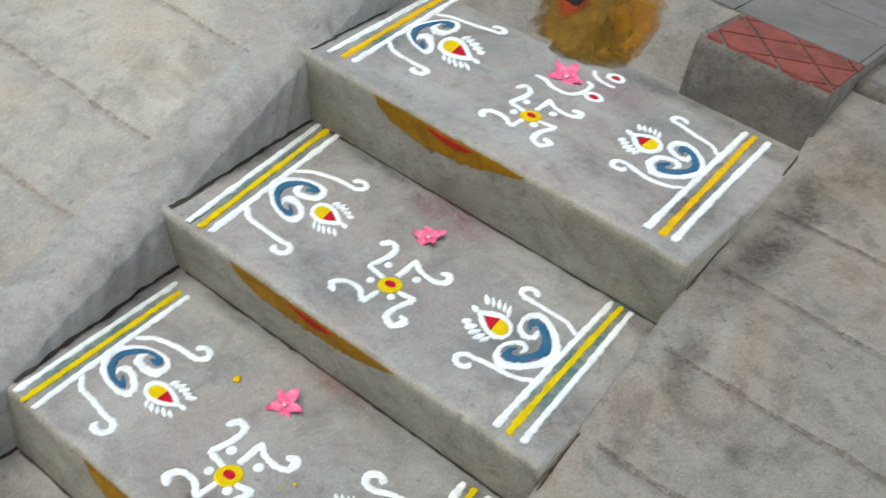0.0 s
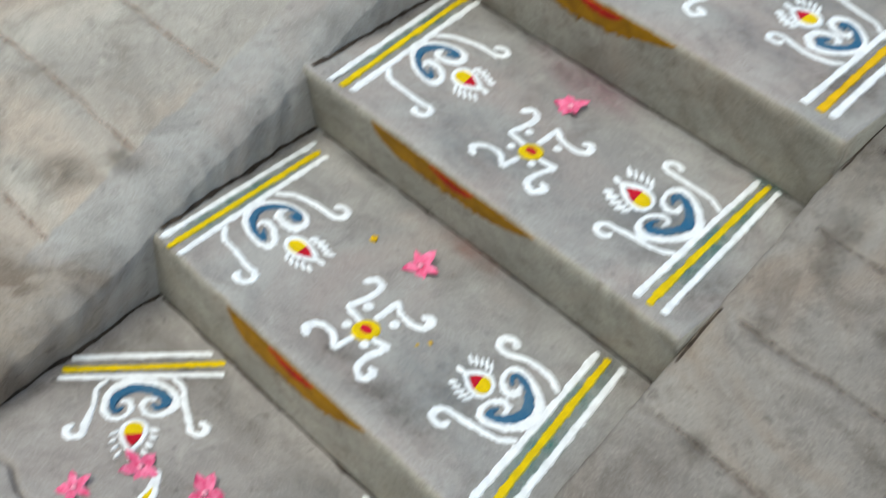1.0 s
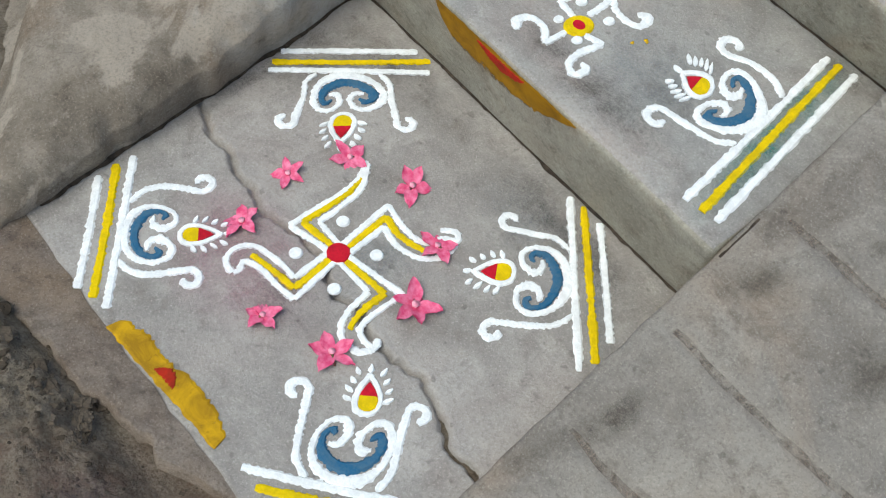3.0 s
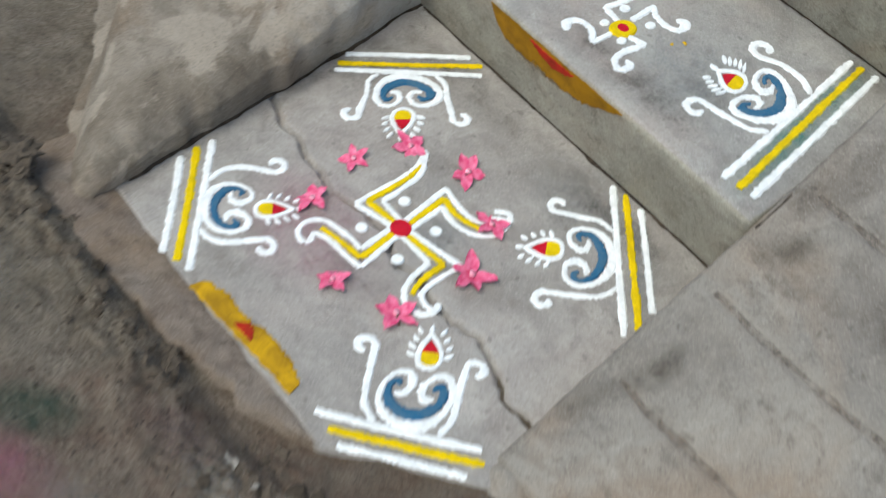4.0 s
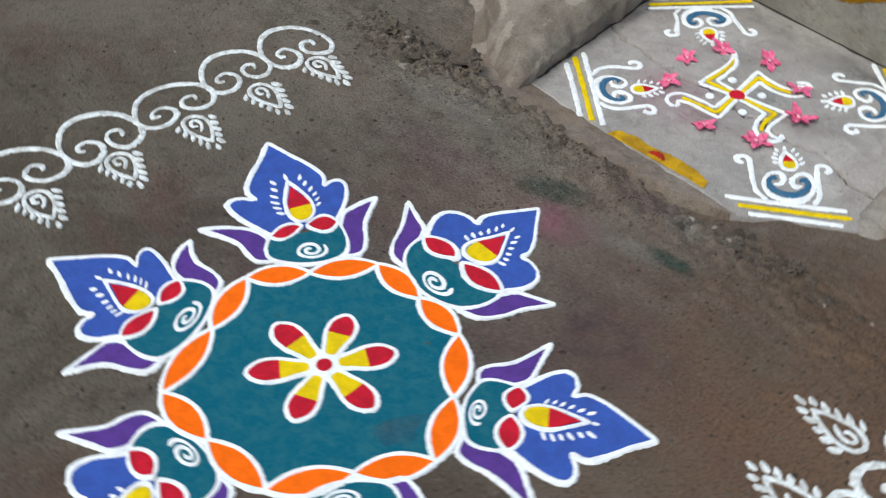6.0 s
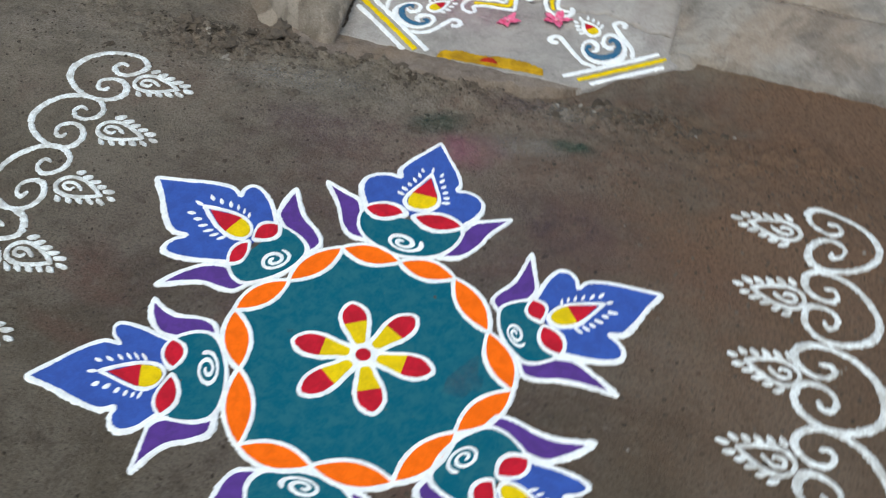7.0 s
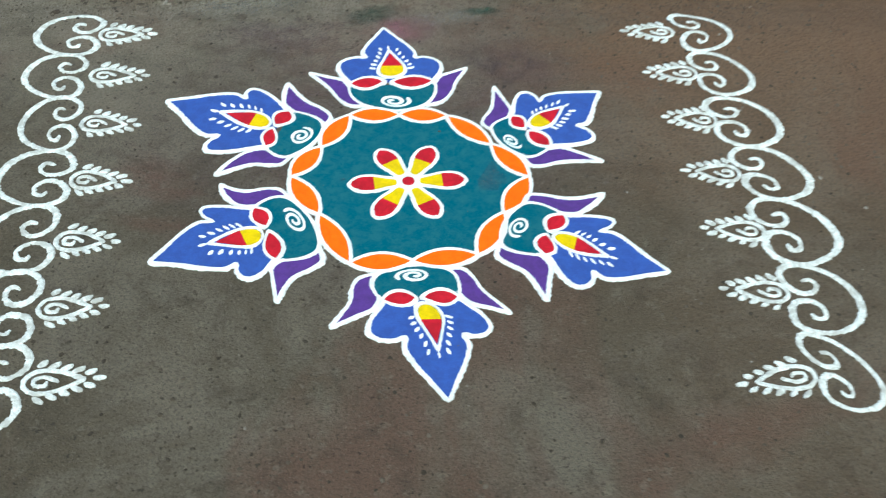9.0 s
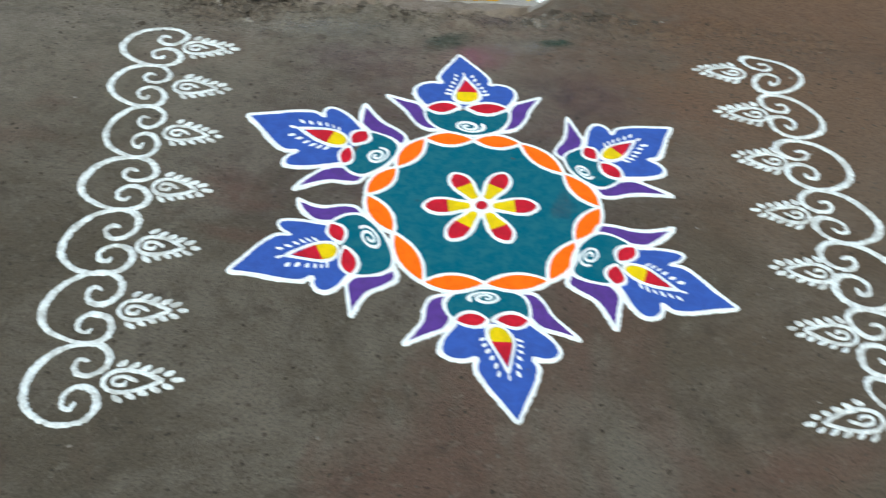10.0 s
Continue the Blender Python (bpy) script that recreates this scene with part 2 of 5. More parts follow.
def worn_slab(name, x0, x1, y0, y1, z_top, z_low, undercut, seed, nose=0.012, slant=0.0):
    """A step block: fine grid on tread and riser, a worn rounded nose, small dents."""
    bm = bmesh.new()
    rng = random.Random(seed)
    nx = 90
    prof = [(y1, z_top)]
    k = 12
    prof += [(y1 + (y0 + nose - y1) * i / k, z_top) for i in range(1, k + 1)]
    prof += [(y0 + nose - nose * math.sin(a), z_top - nose + nose * math.cos(a)) for a in (0.4, 0.8, 1.2, 1.57)]
    prof += [(y0 + undercut * i / 8, z_top - nose + (z_low - z_top + nose) * i / 8) for i in range(1, 9)]
    off = rng.uniform(0, 50)
    rows = []
    for y, z in prof:
        row = []
        for i in range(nx + 1):
            u = i / nx
            x = x0 + (x1 - x0) * u
            x += slant * (y - y0) * (1 - u)
            w = noise.fractal(Vector((x * 5 + off, y * 5, z * 5)), 0.9, 2, 4)
            chip = max(0.0, noise.noise(Vector((x * 16 + off, 2.0, off))) - 0.25) * 0.012 if abs(y - y0) < 0.03 and z > z_top - 0.03 else 0
            row.append(bm.verts.new((x, y + 0.0025 * w + chip, z + 0.0012 * w - chip * 0.7)))
        rows.append(row)
    for r, s in zip(rows, rows[1:]):
        for a, b, c, d in zip(r, r[1:], s[1:], s):
            bm.faces.new((a, d, c, b))
    # closing sides, back and underside
    back = [bm.verts.new((v.co.x, y1, z_low)) for v in (rows[0][0], rows[0][-1])]
    for i, side in ((0, back[0]), (-1, back[1])):
        bm.faces.new([r[i] for r in rows] + [side])
    bm.faces.new([*rows[0], back[1], back[0]])
    bm.faces.new([*rows[-1], back[1], back[0]])
    ob = finish(bm, name, STEP_CEMENT, smooth=True)
    ob.data.materials.append(RISER_CEMENT)
    for p in ob.data.polygons:
        if abs(p.normal.z) < 0.6:
            p.material_index = 1
    return ob


low_step = worn_slab("step_low", -0.45, 0.372, 0.325, 1.3, Z_LOW, Z_LANDING - 0.05, 0.045, 3, slant=-0.25)
mid_step = worn_slab("step_middle", -0.52, 0.360, 0.688, 1.8, Z_MID, Z_LOW - 0.03, 0.075, 4, slant=-0.25)
top_step = worn_slab("step_top", -0.56, 0.345, 1.085, 2.2, Z_TOP, Z_MID - 0.03, 0.085, 5, slant=-0.25)
for ob, word in ((low_step, "lowest"), (mid_step, "middle"), (top_step, "uppermost")):
    tagged(ob, f"{word} worn grey cement step with rounded nose", "step", "entrance steps", "structure")


def ramp_mesh(edge, side, tops, y_lo, y_hi, reach, lines, joint, seed, shear=0.0):
    """A sloping cement apron with its inner arris along edge(y) and pressed joint lines across."""
    bm = bmesh.new()
    ny = int((y_hi - y_lo) / 0.006)
    across = [0.0, 0.004, 0.010, 0.017, 0.025, 0.036] + [0.012 * i for i in range(4, 20)] + [0.05 * i for i in range(5, int(reach / 0.05) + 1)]
    rows = []
    for j in range(ny + 1):
        y_at = y_lo + (y_hi - y_lo) * j / ny
        y = y_at
        row = []
        wob = 0.006 * noise.noise(Vector((y * 9, seed, 0))) + 0.009 * noise.noise(Vector((y * 27, seed, 4)))
        if not shear:
            wob *= 0.25
        for d in across:
            y = y_at + shear * min(d, 0.36 + 0.2 * d) * max(0.0, 1 - (y_at - y_lo) / 0.9)
            x = edge(y_at) + side * d + wob * math.exp(-d * 12)
            z = interp(tops, y) - ((0.012 - min(d, 0.025) * 0.48) if shear else max(0.0, 0.006 - d * 0.5)) + bumpy(x + seed, y, 4, 0.004)
            if shear:
                z -= 0.085 * math.exp(-(y_at - y_lo) / 0.045) + 0.026 * max(0.0, 1 - d / 0.06) ** 2
                z += 0.006 * noise.fractal(Vector((x * 14, y * 14, 2)), 0.8, 2, 4) * math.exp(-d * 4)
            for ly in lines:
                q = (y - ly - 0.006 * noise.noise(Vector((x * 4, ly * 7, seed)))) / 0.008
                if abs(q) < 3 and d > joint:
                    z -= 0.006 * math.exp(-q * q)
            row.append((x, y, z))
        rows.append(row)
    grid_v = [[bm.verts.new(p) for p in row] for row in rows]
    low = [[bm.verts.new((edge(y) + side * (c + 0.01 * noise.noise(Vector((y * 12, seed, 9)))), y, b)) for y in [r[0][1] for r in rows]] for c, b in ((0.035, -0.2),)]
    for r, s in zip(grid_v, grid_v[1:]):
        for a, b, c, d in zip(r, r[1:], s[1:], s):
            bm.faces.new((a, b, c, d))
    for j in range(ny):
        bm.faces.new((grid_v[j][0], grid_v[j + 1][0], low[0][j + 1], low[0][j]))
    # front end and outer side
    front = [bm.verts.new((v.co.x, y_lo - 0.004, -0.2)) for v in grid_v[0]]
    for i in range(len(across) - 1):
        bm.faces.new((grid_v[0][i], grid_v[0][i + 1], front[i + 1], front[i]))
    bm.faces.new((grid_v[0][0], front[0], low[0][0]))
    outer = [bm.verts.new((r[-1].co.x + side * 0.005, r[-1].co.y, -0.2)) for r in grid_v]
    for j in range(ny):
        bm.faces.new((grid_v[j][-1], grid_v[j + 1][-1], outer[j + 1], outer[j]))
    return bm


LEFT_LINES = [0.20, 0.384, 0.575, 0.77, 1.02, 1.24, 1.46]
RIGHT_LINES = [0.05, 0.225, 0.423, 0.61, 0.80, 1.0, 1.22, 1.44]
left_ramp = finish(ramp_mesh(left_edge, -1, LEFT_TOP, -0.46, 2.6, 2.0, LEFT_LINES, 0.13, 1.0, 0.85), "ramp_left", RAMP_LEFT, smooth=True)
tagged(left_ramp, "pale cement ramp beside the steps with scored joint lines", "ramp", kind="structure")
right_ramp = finish(ramp_mesh(right_edge, 1, RIGHT_TOP, -0.13, 2.6, 2.2, RIGHT_LINES, 0.03, 7.0), "ramp_right", RAMP_RIGHT, smooth=True)
tagged(right_ramp, "grey cement ramp with scored lines and dark damp stains", "ramp", kind="structure")




def joint_strip(parent, edge, side, tops, y0, seed, gap, reach, mat, wide):
    """A crooked line of brownish mortar in a scored joint."""
    bm = bmesh.new()
    rows = []
    n = int((reach - gap) / 0.012)
    for i in range(n + 1):
        d = gap + (reach - gap) * i / n
        x = edge(y0) + side * d
        y = y0 + 0.006 * noise.noise(Vector((x * 4, y0 * 7, seed))) + 0.003 * noise.noise(Vector((x * 22, y0 * 7, seed)))
        w = wide * (1 + 0.9 * noise.noise(Vector((x * 25, y0 * 9, seed)))) + 0.0006
        row = []
        for k in (-1, 1):
            yy = y + k * w
            row.append(bm.verts.new((x, yy, interp(tops, yy) + bumpy(x + seed, yy, 4, 0.004) - 0.0025 - 0.001 * noise.noise(Vector((x * 40, yy * 40, 1))))))
        rows.append(row)
    for r, q in zip(rows, rows[1:]):
        if noise.noise(Vector((r[0].co.x * 7, y0 * 13, seed + 3))) > -0.8:
            bm.faces.new((r[0], q[0], q[1], r[1]))
    part("joint", bm, mat, parent)


for y0 in LEFT_LINES:
    joint_strip(left_ramp, left_edge, -1, LEFT_TOP, y0, 1.0, 0.10, 1.9, JOINT, 0.0036)
for y0 in RIGHT_LINES:
    joint_strip(right_ramp, right_edge, 1, RIGHT_TOP, y0, 7.0, 0.035, 2.1, JOINT_DIRT, 0.0044)

CRACK = [(-0.360, -0.008), (-0.344, -0.011), (-0.293, -0.030), (-0.252, -0.022), (-0.213, -0.038), (-0.174, -0.034), (-0.121, -0.046), (-0.077, -0.030), (-0.02, -0.020), (0.05, -0.045), (0.09, -0.030), (0.128, -0.044), (0.184, -0.040), (0.231, -0.026), (0.289, -0.043), (0.338, -0.062), (0.373, -0.056), (0.42, -0.06)]


def crack_distance(x, y):
    best = 9.0
    for (ax, ay), (bx, by) in zip(CRACK, CRACK[1:]):
        dx, dy = bx - ax, by - ay
        t = max(0.0, min(1.0, ((x - ax) * dx + (y - ay) * dy) / (dx * dx + dy * dy)))
        best = min(best, math.hypot(x - ax - t * dx, y - ay - t * dy))
    return best


def landing_front(x):
    return max(-0.326 + 0.03 * max(0.0, x + 0.1), -0.352 + 0.84 * (x - 0.2)) + 0.004 * noise.noise(Vector((x * 20, 0, 0)))


def landing_mesh():
    """The sunk slab with its wandering crack, a worn front edge and plain sides."""
    bm = bmesh.new()
    nx, ny = 300, 260
    rows = []
    for j in range(ny + 1):
        row = []
        for i in range(nx + 1):
            x = -0.43 + 0.86 * i / nx
            y0 = landing_front(x)
            y = y0 + (0.48 - y0) * j / ny
            z = Z_LANDING + bumpy(x, y, 5, 0.0012)
            if abs(y + 0.05) < 0.09:
                wx, wy = x + 0.004 * noise.noise(Vector((x * 60, y * 60, 0))), y + 0.006 * noise.noise(Vector((x * 60, y * 60, 5)))
                d = crack_distance(wx, wy) / 0.0042
                if d < 3:
                    z -= 0.017 * math.exp(-d * d)
            if j < 3:
                z -= (0.006, 0.002, 0.0005)[j]
            row.append(bm.verts.new((x, y, z)))
        rows.append(row)
    for r, s in zip(rows, rows[1:]):
        for a, b, c, d in zip(r, r[1:], s[1:], s):
            bm.faces.new((a, b, c, d))
    foot = [bm.verts.new((v.co.x, v.co.y + 0.004, -0.2)) for v in rows[0]]
    for i in range(nx):
        bm.faces.new((foot[i], foot[i + 1], rows[0][i + 1], rows[0][i]))
    return bm


landing = finish(landing_mesh(), "landing", LANDING_CEMENT, smooth=True)
# rough cement packed along the landing's front, and a small apron at the foot of the right ramp


def rim_mesh():
    bm = bmesh.new()
    rows = []
    for i in range(161):
        x = -0.46 + 0.70 * i / 160
        reach = 0.050 + 0.075 * max(0.0, min(1.0, (0.16 - x) / 0.5)) + 0.03 * noise.fractal(Vector((x * 9, 2, 0)), 0.8, 2, 4)
        reach *= min(1.0, max(0.04, (0.24 - x) / 0.13))
        row = []
        for j in range(15):
            f = j / 14
            y = landing_front(x) + 0.003 - reach * f
            z = -0.0755 + 0.016 * math.sin(0.5 * math.pi * min(1, f * 1.1)) * (0.5 + 0.5 * math.exp(-(x + 0.35) ** 2 * 9)) + 0.004 * noise.fractal(Vector((x * 25, y * 25, 0)), 0.8, 2, 4)
            ends = min(1.0, (x + 0.46) / 0.06, (0.24 - x) / 0.10)
            z -= 0.02 * (1 - max(0.0, ends)) * f
            if f > 0.92:
                z -= 0.035
            row.append(bm.verts.new((x, y, z)))
        rows.append(row)
    for r, q in zip(rows, rows[1:]):
        for a, b, c, d in zip(r, r[1:], q[1:], q):
            bm.faces.new((a, b, c, d))
    return bm


rim = finish(rim_mesh(), "cement_rim", RUBBLE, smooth=True)
tagged(rim, "ragged brown cement filling along the landing edge", "cement rim", kind="structure")


def apron_height(x, y):
    d = min(1.0, math.hypot((x - 0.425) / 0.050, (y + 0.135) / 0.050))
    return -0.062 - 0.046 * d ** 2 + 0.003 * noise.fractal(Vector((x * 30, y * 30, 0)), 0.8, 2, 4)


apron = finish(grid([0.36 + 0.17 * i / 34 for i in range(35)], [-0.215 + 0.10 * i / 20 for i in range(21)], apron_height), "cement_apron", RAMP_RIGHT, smooth=True)
tagged(apron, "small worn cement apron where ramp meets landing", "cement apron", kind="structure")
tagged(landing, "cracked grey cement landing slab sunk below the road", "landing slab", kind="structure")

# ---- dirt-filled gaps where the blocks meet, with corner shade painted in ----


def gap_material():
    n = Nodes("gap_dirt_shade", 1.0)
    return n.done(n.mix(n.ramp(n.noise(90, 4, 0.7), 0.4, 0.65), rgb("342d27"), rgb("564c42")))


GAP_DIRT_SHADE = gap_material()


def gap_strip(parent, place, length, width, seed):
    """A crooked dark seam; place(s) gives its middle and its sideways direction."""
    bm = bmesh.new()
    n = int(length / 0.006)
    rows = []
    for i in range(n + 1):
        mid, across = place(length * i / n)
        w = width * (0.55 + 0.9 * abs(noise.fractal(Vector((i * 0.12, seed, 0)), 0.8, 2, 4)))
        wob = 0.003 * noise.fractal(Vector((i * 0.07, seed, 5)), 0.8, 2, 4)
        rows.append([bm.verts.new(mid + across * (wob + k * w)) for k in (-1, 1)])
    for r, q in zip(rows, rows[1:]):
        bm.faces.new((r[0], q[0], q[1], r[1]))
    part("gap", bm, GAP_DIRT_SHADE, parent)


def wall_seam(z, y_a):
    """The line where the left ramp's side stands on a tread at height z."""
    def place(s):
        y = y_a + s
        top = interp(LEFT_TOP, y) - 0.038
        x = left_edge(y) - (0.035 + 0.01 * noise.noise(Vector((y * 12, 1.0, 9)))) * max(0.0, min(1.0, (top - z) / (top + 0.2)))
        return Vector((x + 0.002, y, z + 0.0016)), Vector((1, 0, 0))
    return place


# seams drawn wider than the cracks, their dark colour carrying the corners' shade too
gap_strip(landing, wall_seam(Z_LANDING, -0.30), 0.66, 0.0070, 1)
gap_strip(low_step, wall_seam(Z_LOW, 0.34), 0.42, 0.0085, 2)
gap_strip(mid_step, wall_seam(Z_MID, 0.70), 0.47, 0.0085, 3)
gap_strip(top_step, wall_seam(Z_TOP, 1.10), 0.30, 0.0050, 4)
for parent, y0, cut, z_top, z_low, z_at, x0, x1, seed in (
    (landing, 0.325, 0.045, Z_LOW, Z_LANDING - 0.05, Z_LANDING, -0.41, 0.375, 5),
    (low_step, 0.688, 0.075, Z_MID, Z_LOW - 0.03, Z_LOW, -0.45, 0.36, 6),
    (mid_step, 1.085, 0.085, Z_TOP, Z_MID - 0.03, Z_MID, -0.50, 0.35, 7),
):
    yb = y0 + cut * (z_top - 0.012 - z_at) / (z_top - 0.012 - z_low)
    gap_strip(parent, lambda s, x0=x0, yb=yb, z_at=z_at: (Vector((x0 + s, yb - 0.002, z_at + 0.0016)), Vector((0, 1, 0))), x1 - x0, 0.0052, seed)
for parent, z, ya, yb, seed in ((low_step, Z_LOW, 0.33, 0.40, 8), (mid_step, Z_MID, 0.69, 0.80, 9), (top_step, Z_TOP, 1.12, 1.62, 10)):
    def seam(s, ya=ya):
        y = ya + s
        return Vector((right_edge(y) + 0.006, y, interp(RIGHT_TOP, y) - 0.0020 + bumpy(right_edge(y) + 0.006 + 7.0, y, 4, 0.004))), Vector((1, 0, 0))
    gap_strip(right_ramp, seam, yb - ya, 0.003, seed)

# ---- porch with its broken tile corner ----


def tile_material(name, a, b, rough):
    n = Nodes(name, rough)
    c = n.mix(n.ramp(n.noise(14, 5, 0.7), 0.4, 0.62), rgb(a), rgb(b))
    c = n.mix(n.ramp(n.noise(160, 3, 0.7), 0.52, 0.66, 0, 0.4), c, rgb("6b5a50"))
    return n.bump(n.noise(120, 3, 0.6), 0.2, 0.003).done(c)


RED_TILE = tile_material("red_tile", "8f4a3e", "713c32", 0.7)
PALE_TILE = tile_material("pale_tile", "7d7972", "6f6b64", 0.6)
DARK_PAINT = tile_material("black_paint", "23262a", "34383c", 0.45)

porch = worn_slab("porch_base", 0.030, 0.330, 1.672, 3.4, Z_PORCH - 0.003, Z_TOP - 0.1, 0.02, 21, nose=0.02)
tagged(porch, "broken cement porch edge with uneven front face", "porch", kind="structure")
side_porch = worn_slab("porch_side", 0.33, 2.6, 1.86, 3.4, Z_PORCH - 0.021, 0.3, 0.02, 23, nose=0.02)
tagged(side_porch, "pale tiled porch floor beside the broken corner", "porch", kind="structure")


DIRTY_CEMENT = cement("dirty_cement", "8d867d", "716a62", "7d7267", "4a433c", 7.0, 0.8, grit=0.4, gain=0.80)
for ob in (porch, side_porch):
    ob.data.materials[0] = ob.data.materials[1] = DIRTY_CEMENT


def clipped_tile(cx, cy, half, x0, x1, y0, y1, turn):
    """A square tile laid on the diagonal, cut off at the patch's borders."""
    bm = bmesh.new()
    c, s = math.cos(turn), math.sin(turn)
    low = [bm.verts.new((cx + c * u - s * v, cy + s * u + c * v, 0)) for u, v in ((-half, -half), (half, -half), (half, half), (-half, half))]
    bm.faces.new(low)
    for co, no in (((x0, 0, 0), (-1, 0, 0)), ((x1, 0, 0), (1, 0, 0)), ((0, y0, 0), (0, -1, 0)), ((0, y1, 0), (0, 1, 0))):
        bmesh.ops.bisect_plane(bm, geom=bm.verts[:] + bm.edges[:] + bm.faces[:], plane_co=co, plane_no=no, clear_outer=True)
    if bm.faces:
        up = bmesh.ops.extrude_face_region(bm, geom=bm.faces[:])
        bmesh.ops.translate(bm, verts=[e for e in up["geom"] if isinstance(e, bmesh.types.BMVert)], vec=(0, 0, 0.012))
    return bm


def lay_tiles(parent, x0, x1, y0, y1, z, pitch, turn, mat, name, gap=0.004):
    n = int(max(x1 - x0, y1 - y0) / pitch) + 3
    mx, my = (x0 + x1) / 2, (y0 + y1) / 2
    for i in range(-n, n + 1):
        for j in range(-n, n + 1):
            cx = mx + pitch * (i * math.cos(turn) - j * math.sin(turn))
            cy = my + pitch * (i * math.sin(turn) + j * math.cos(turn))
            bm = clipped_tile(cx, cy, pitch / 2 - gap, x0, x1, y0, y1, turn)
            if bm.faces:
                bmesh.ops.translate(bm, verts=bm.verts, vec=(0, 0, z))
                part(name, bm, mat, parent)
            else:
                bm.free()


lay_tiles(porch, 0.045, 0.326, 1.682, 1.895, Z_PORCH - 0.0112, 0.095, radians(40), RED_TILE, "red_tile")
lay_tiles(porch, -0.60, 0.326, 1.90, 2.8, Z_PORCH - 0.0122, 0.30, 0.0, PALE_TILE, "pale_tile", 0.002)
lay_tiles(side_porch, 0.345, 1.6, 1.885, 2.8, Z_PORCH - 0.0302, 0.30, 0.0, PALE_TILE, "pale_tile", 0.002)

porch_floor = worn_slab("porch_floor", -1.2, 0.030, 1.893, 3.4, Z_PORCH - 0.003, Z_TOP - 0.1, 0.02, 29, nose=0.02)
tagged(porch_floor, "pale tiled porch floor behind the cement bank", "porch", kind="structure")


def bank_height(x, y):
    """A worn cement bank that climbs from the uppermost step to the porch."""
    f = max(0.0, min(1.0, (x + 0.215) / 0.07))
    foot = 1.600 + 0.105 * f * f * (3 - 2 * f) + 0.006 * noise.fractal(Vector((x * 14, 3, 0)), 0.8, 2, 4)
    a = max(0.0, min(1.0, (y - foot) / 0.09))
    b = max(0.0, min(1.0, (y - foot - 0.03) / (1.87 - foot)))
    rise = 0.060 * a * a * (3 - 2 * a) + 0.084 * b
    return Z_TOP - 0.004 + min(0.0042, 0.2 * max(0.0, y - foot)) + rise + 0.003 * noise.fractal(Vector((x * 17, y * 17, 5)), 0.8, 2, 4) * a


bank = finish(grid([-0.70 + 0.74 * i / 120 for i in range(121)], [1.585 + 0.31 * i / 60 for i in range(61)], bank_height), "cement_bank", RAMP_RIGHT, smooth=True)
tagged(bank, "worn sloping cement bank between step and porch", "cement bank", kind="structure")


def gate_post():
    """The foot of a dark painted post on the threshold."""
    thing = new("gate_post")
    thing.location = (-0.285, 1.706, bank_height(-0.285, 1.706) - 0.004)
    tagged(thing, "black painted metal gate post on the stained threshold", "gate post")
    bm = bmesh.new()
    bmesh.ops.create_cube(bm, size=1.0)
    bmesh.ops.scale(bm, verts=bm.verts, vec=(0.042, 0.040, 0.9))
    bmesh.ops.translate(bm, verts=bm.verts, vec=(0, 0, 0.462))
    bmesh.ops.bevel(bm, geom=bm.edges[:], offset=0.004, segments=2, affect="EDGES")
    part("shaft", bm, DARK_PAINT, thing)
    bm = bmesh.new()
    bmesh.ops.create_cube(bm, size=1.0)
    bmesh.ops.scale(bm, verts=bm.verts, vec=(0.054, 0.050, 0.014))
    bmesh.ops.translate(bm, verts=bm.verts, vec=(0, 0, 0.007))
    bmesh.ops.bevel(bm, geom=bm.edges[:], offset=0.003, segments=2, affect="EDGES")
    part("foot_plate", bm, DARK_PAINT, thing)


gate_post()

# ---- powder drawings ----


def powder(name, colour, second, amount=0.3):
    n = Nodes(name, 0.95)
    n.bsdf.inputs["Specular IOR Level"].default_value = 0.1
    c = n.mix(n.ramp(n.noise(260, 4, 0.85), 0.48, 0.62, 0, amount), rgb(colour), rgb(second))
    c = n.mix(n.ramp(n.noise(38, 5, 0.75, warp=0.4), 0.43, 0.60, 0, min(1.0, amount * 1.4)), c, rgb(second))
    return n.bump(n.noise(500, 3, 0.7), 0.5, 0.002).done(c)


WHITE = powder("white_powder", "fafcfc", "dcdddb", 0.42)
CHALKY = powder("chalky_powder", "eff3f2", "b4b2ac", 0.6)
YELLOW = powder("yellow_powder", "eccb10", "bfa31a", 0.35)
AMBER = powder("amber_powder", "eebe18", "c89f22", 0.35)
RED = powder("red_powder", "c81f33", "8f1c28", 0.35)
BLUE = powder("slate_blue_powder", "2f6488", "5a7486", 0.4)
TEAL = powder("teal_powder", "0f5a6e", "2c6672", 0.6)
ROYAL = powder("royal_blue_powder", "3e5cac", "374b8c", 0.4)
PURPLE = powder("purple_powder", "5c3d8c", "4a346e", 0.35)
ORANGE = powder("orange_powder", "ff7012", "d95c10", 0.3)


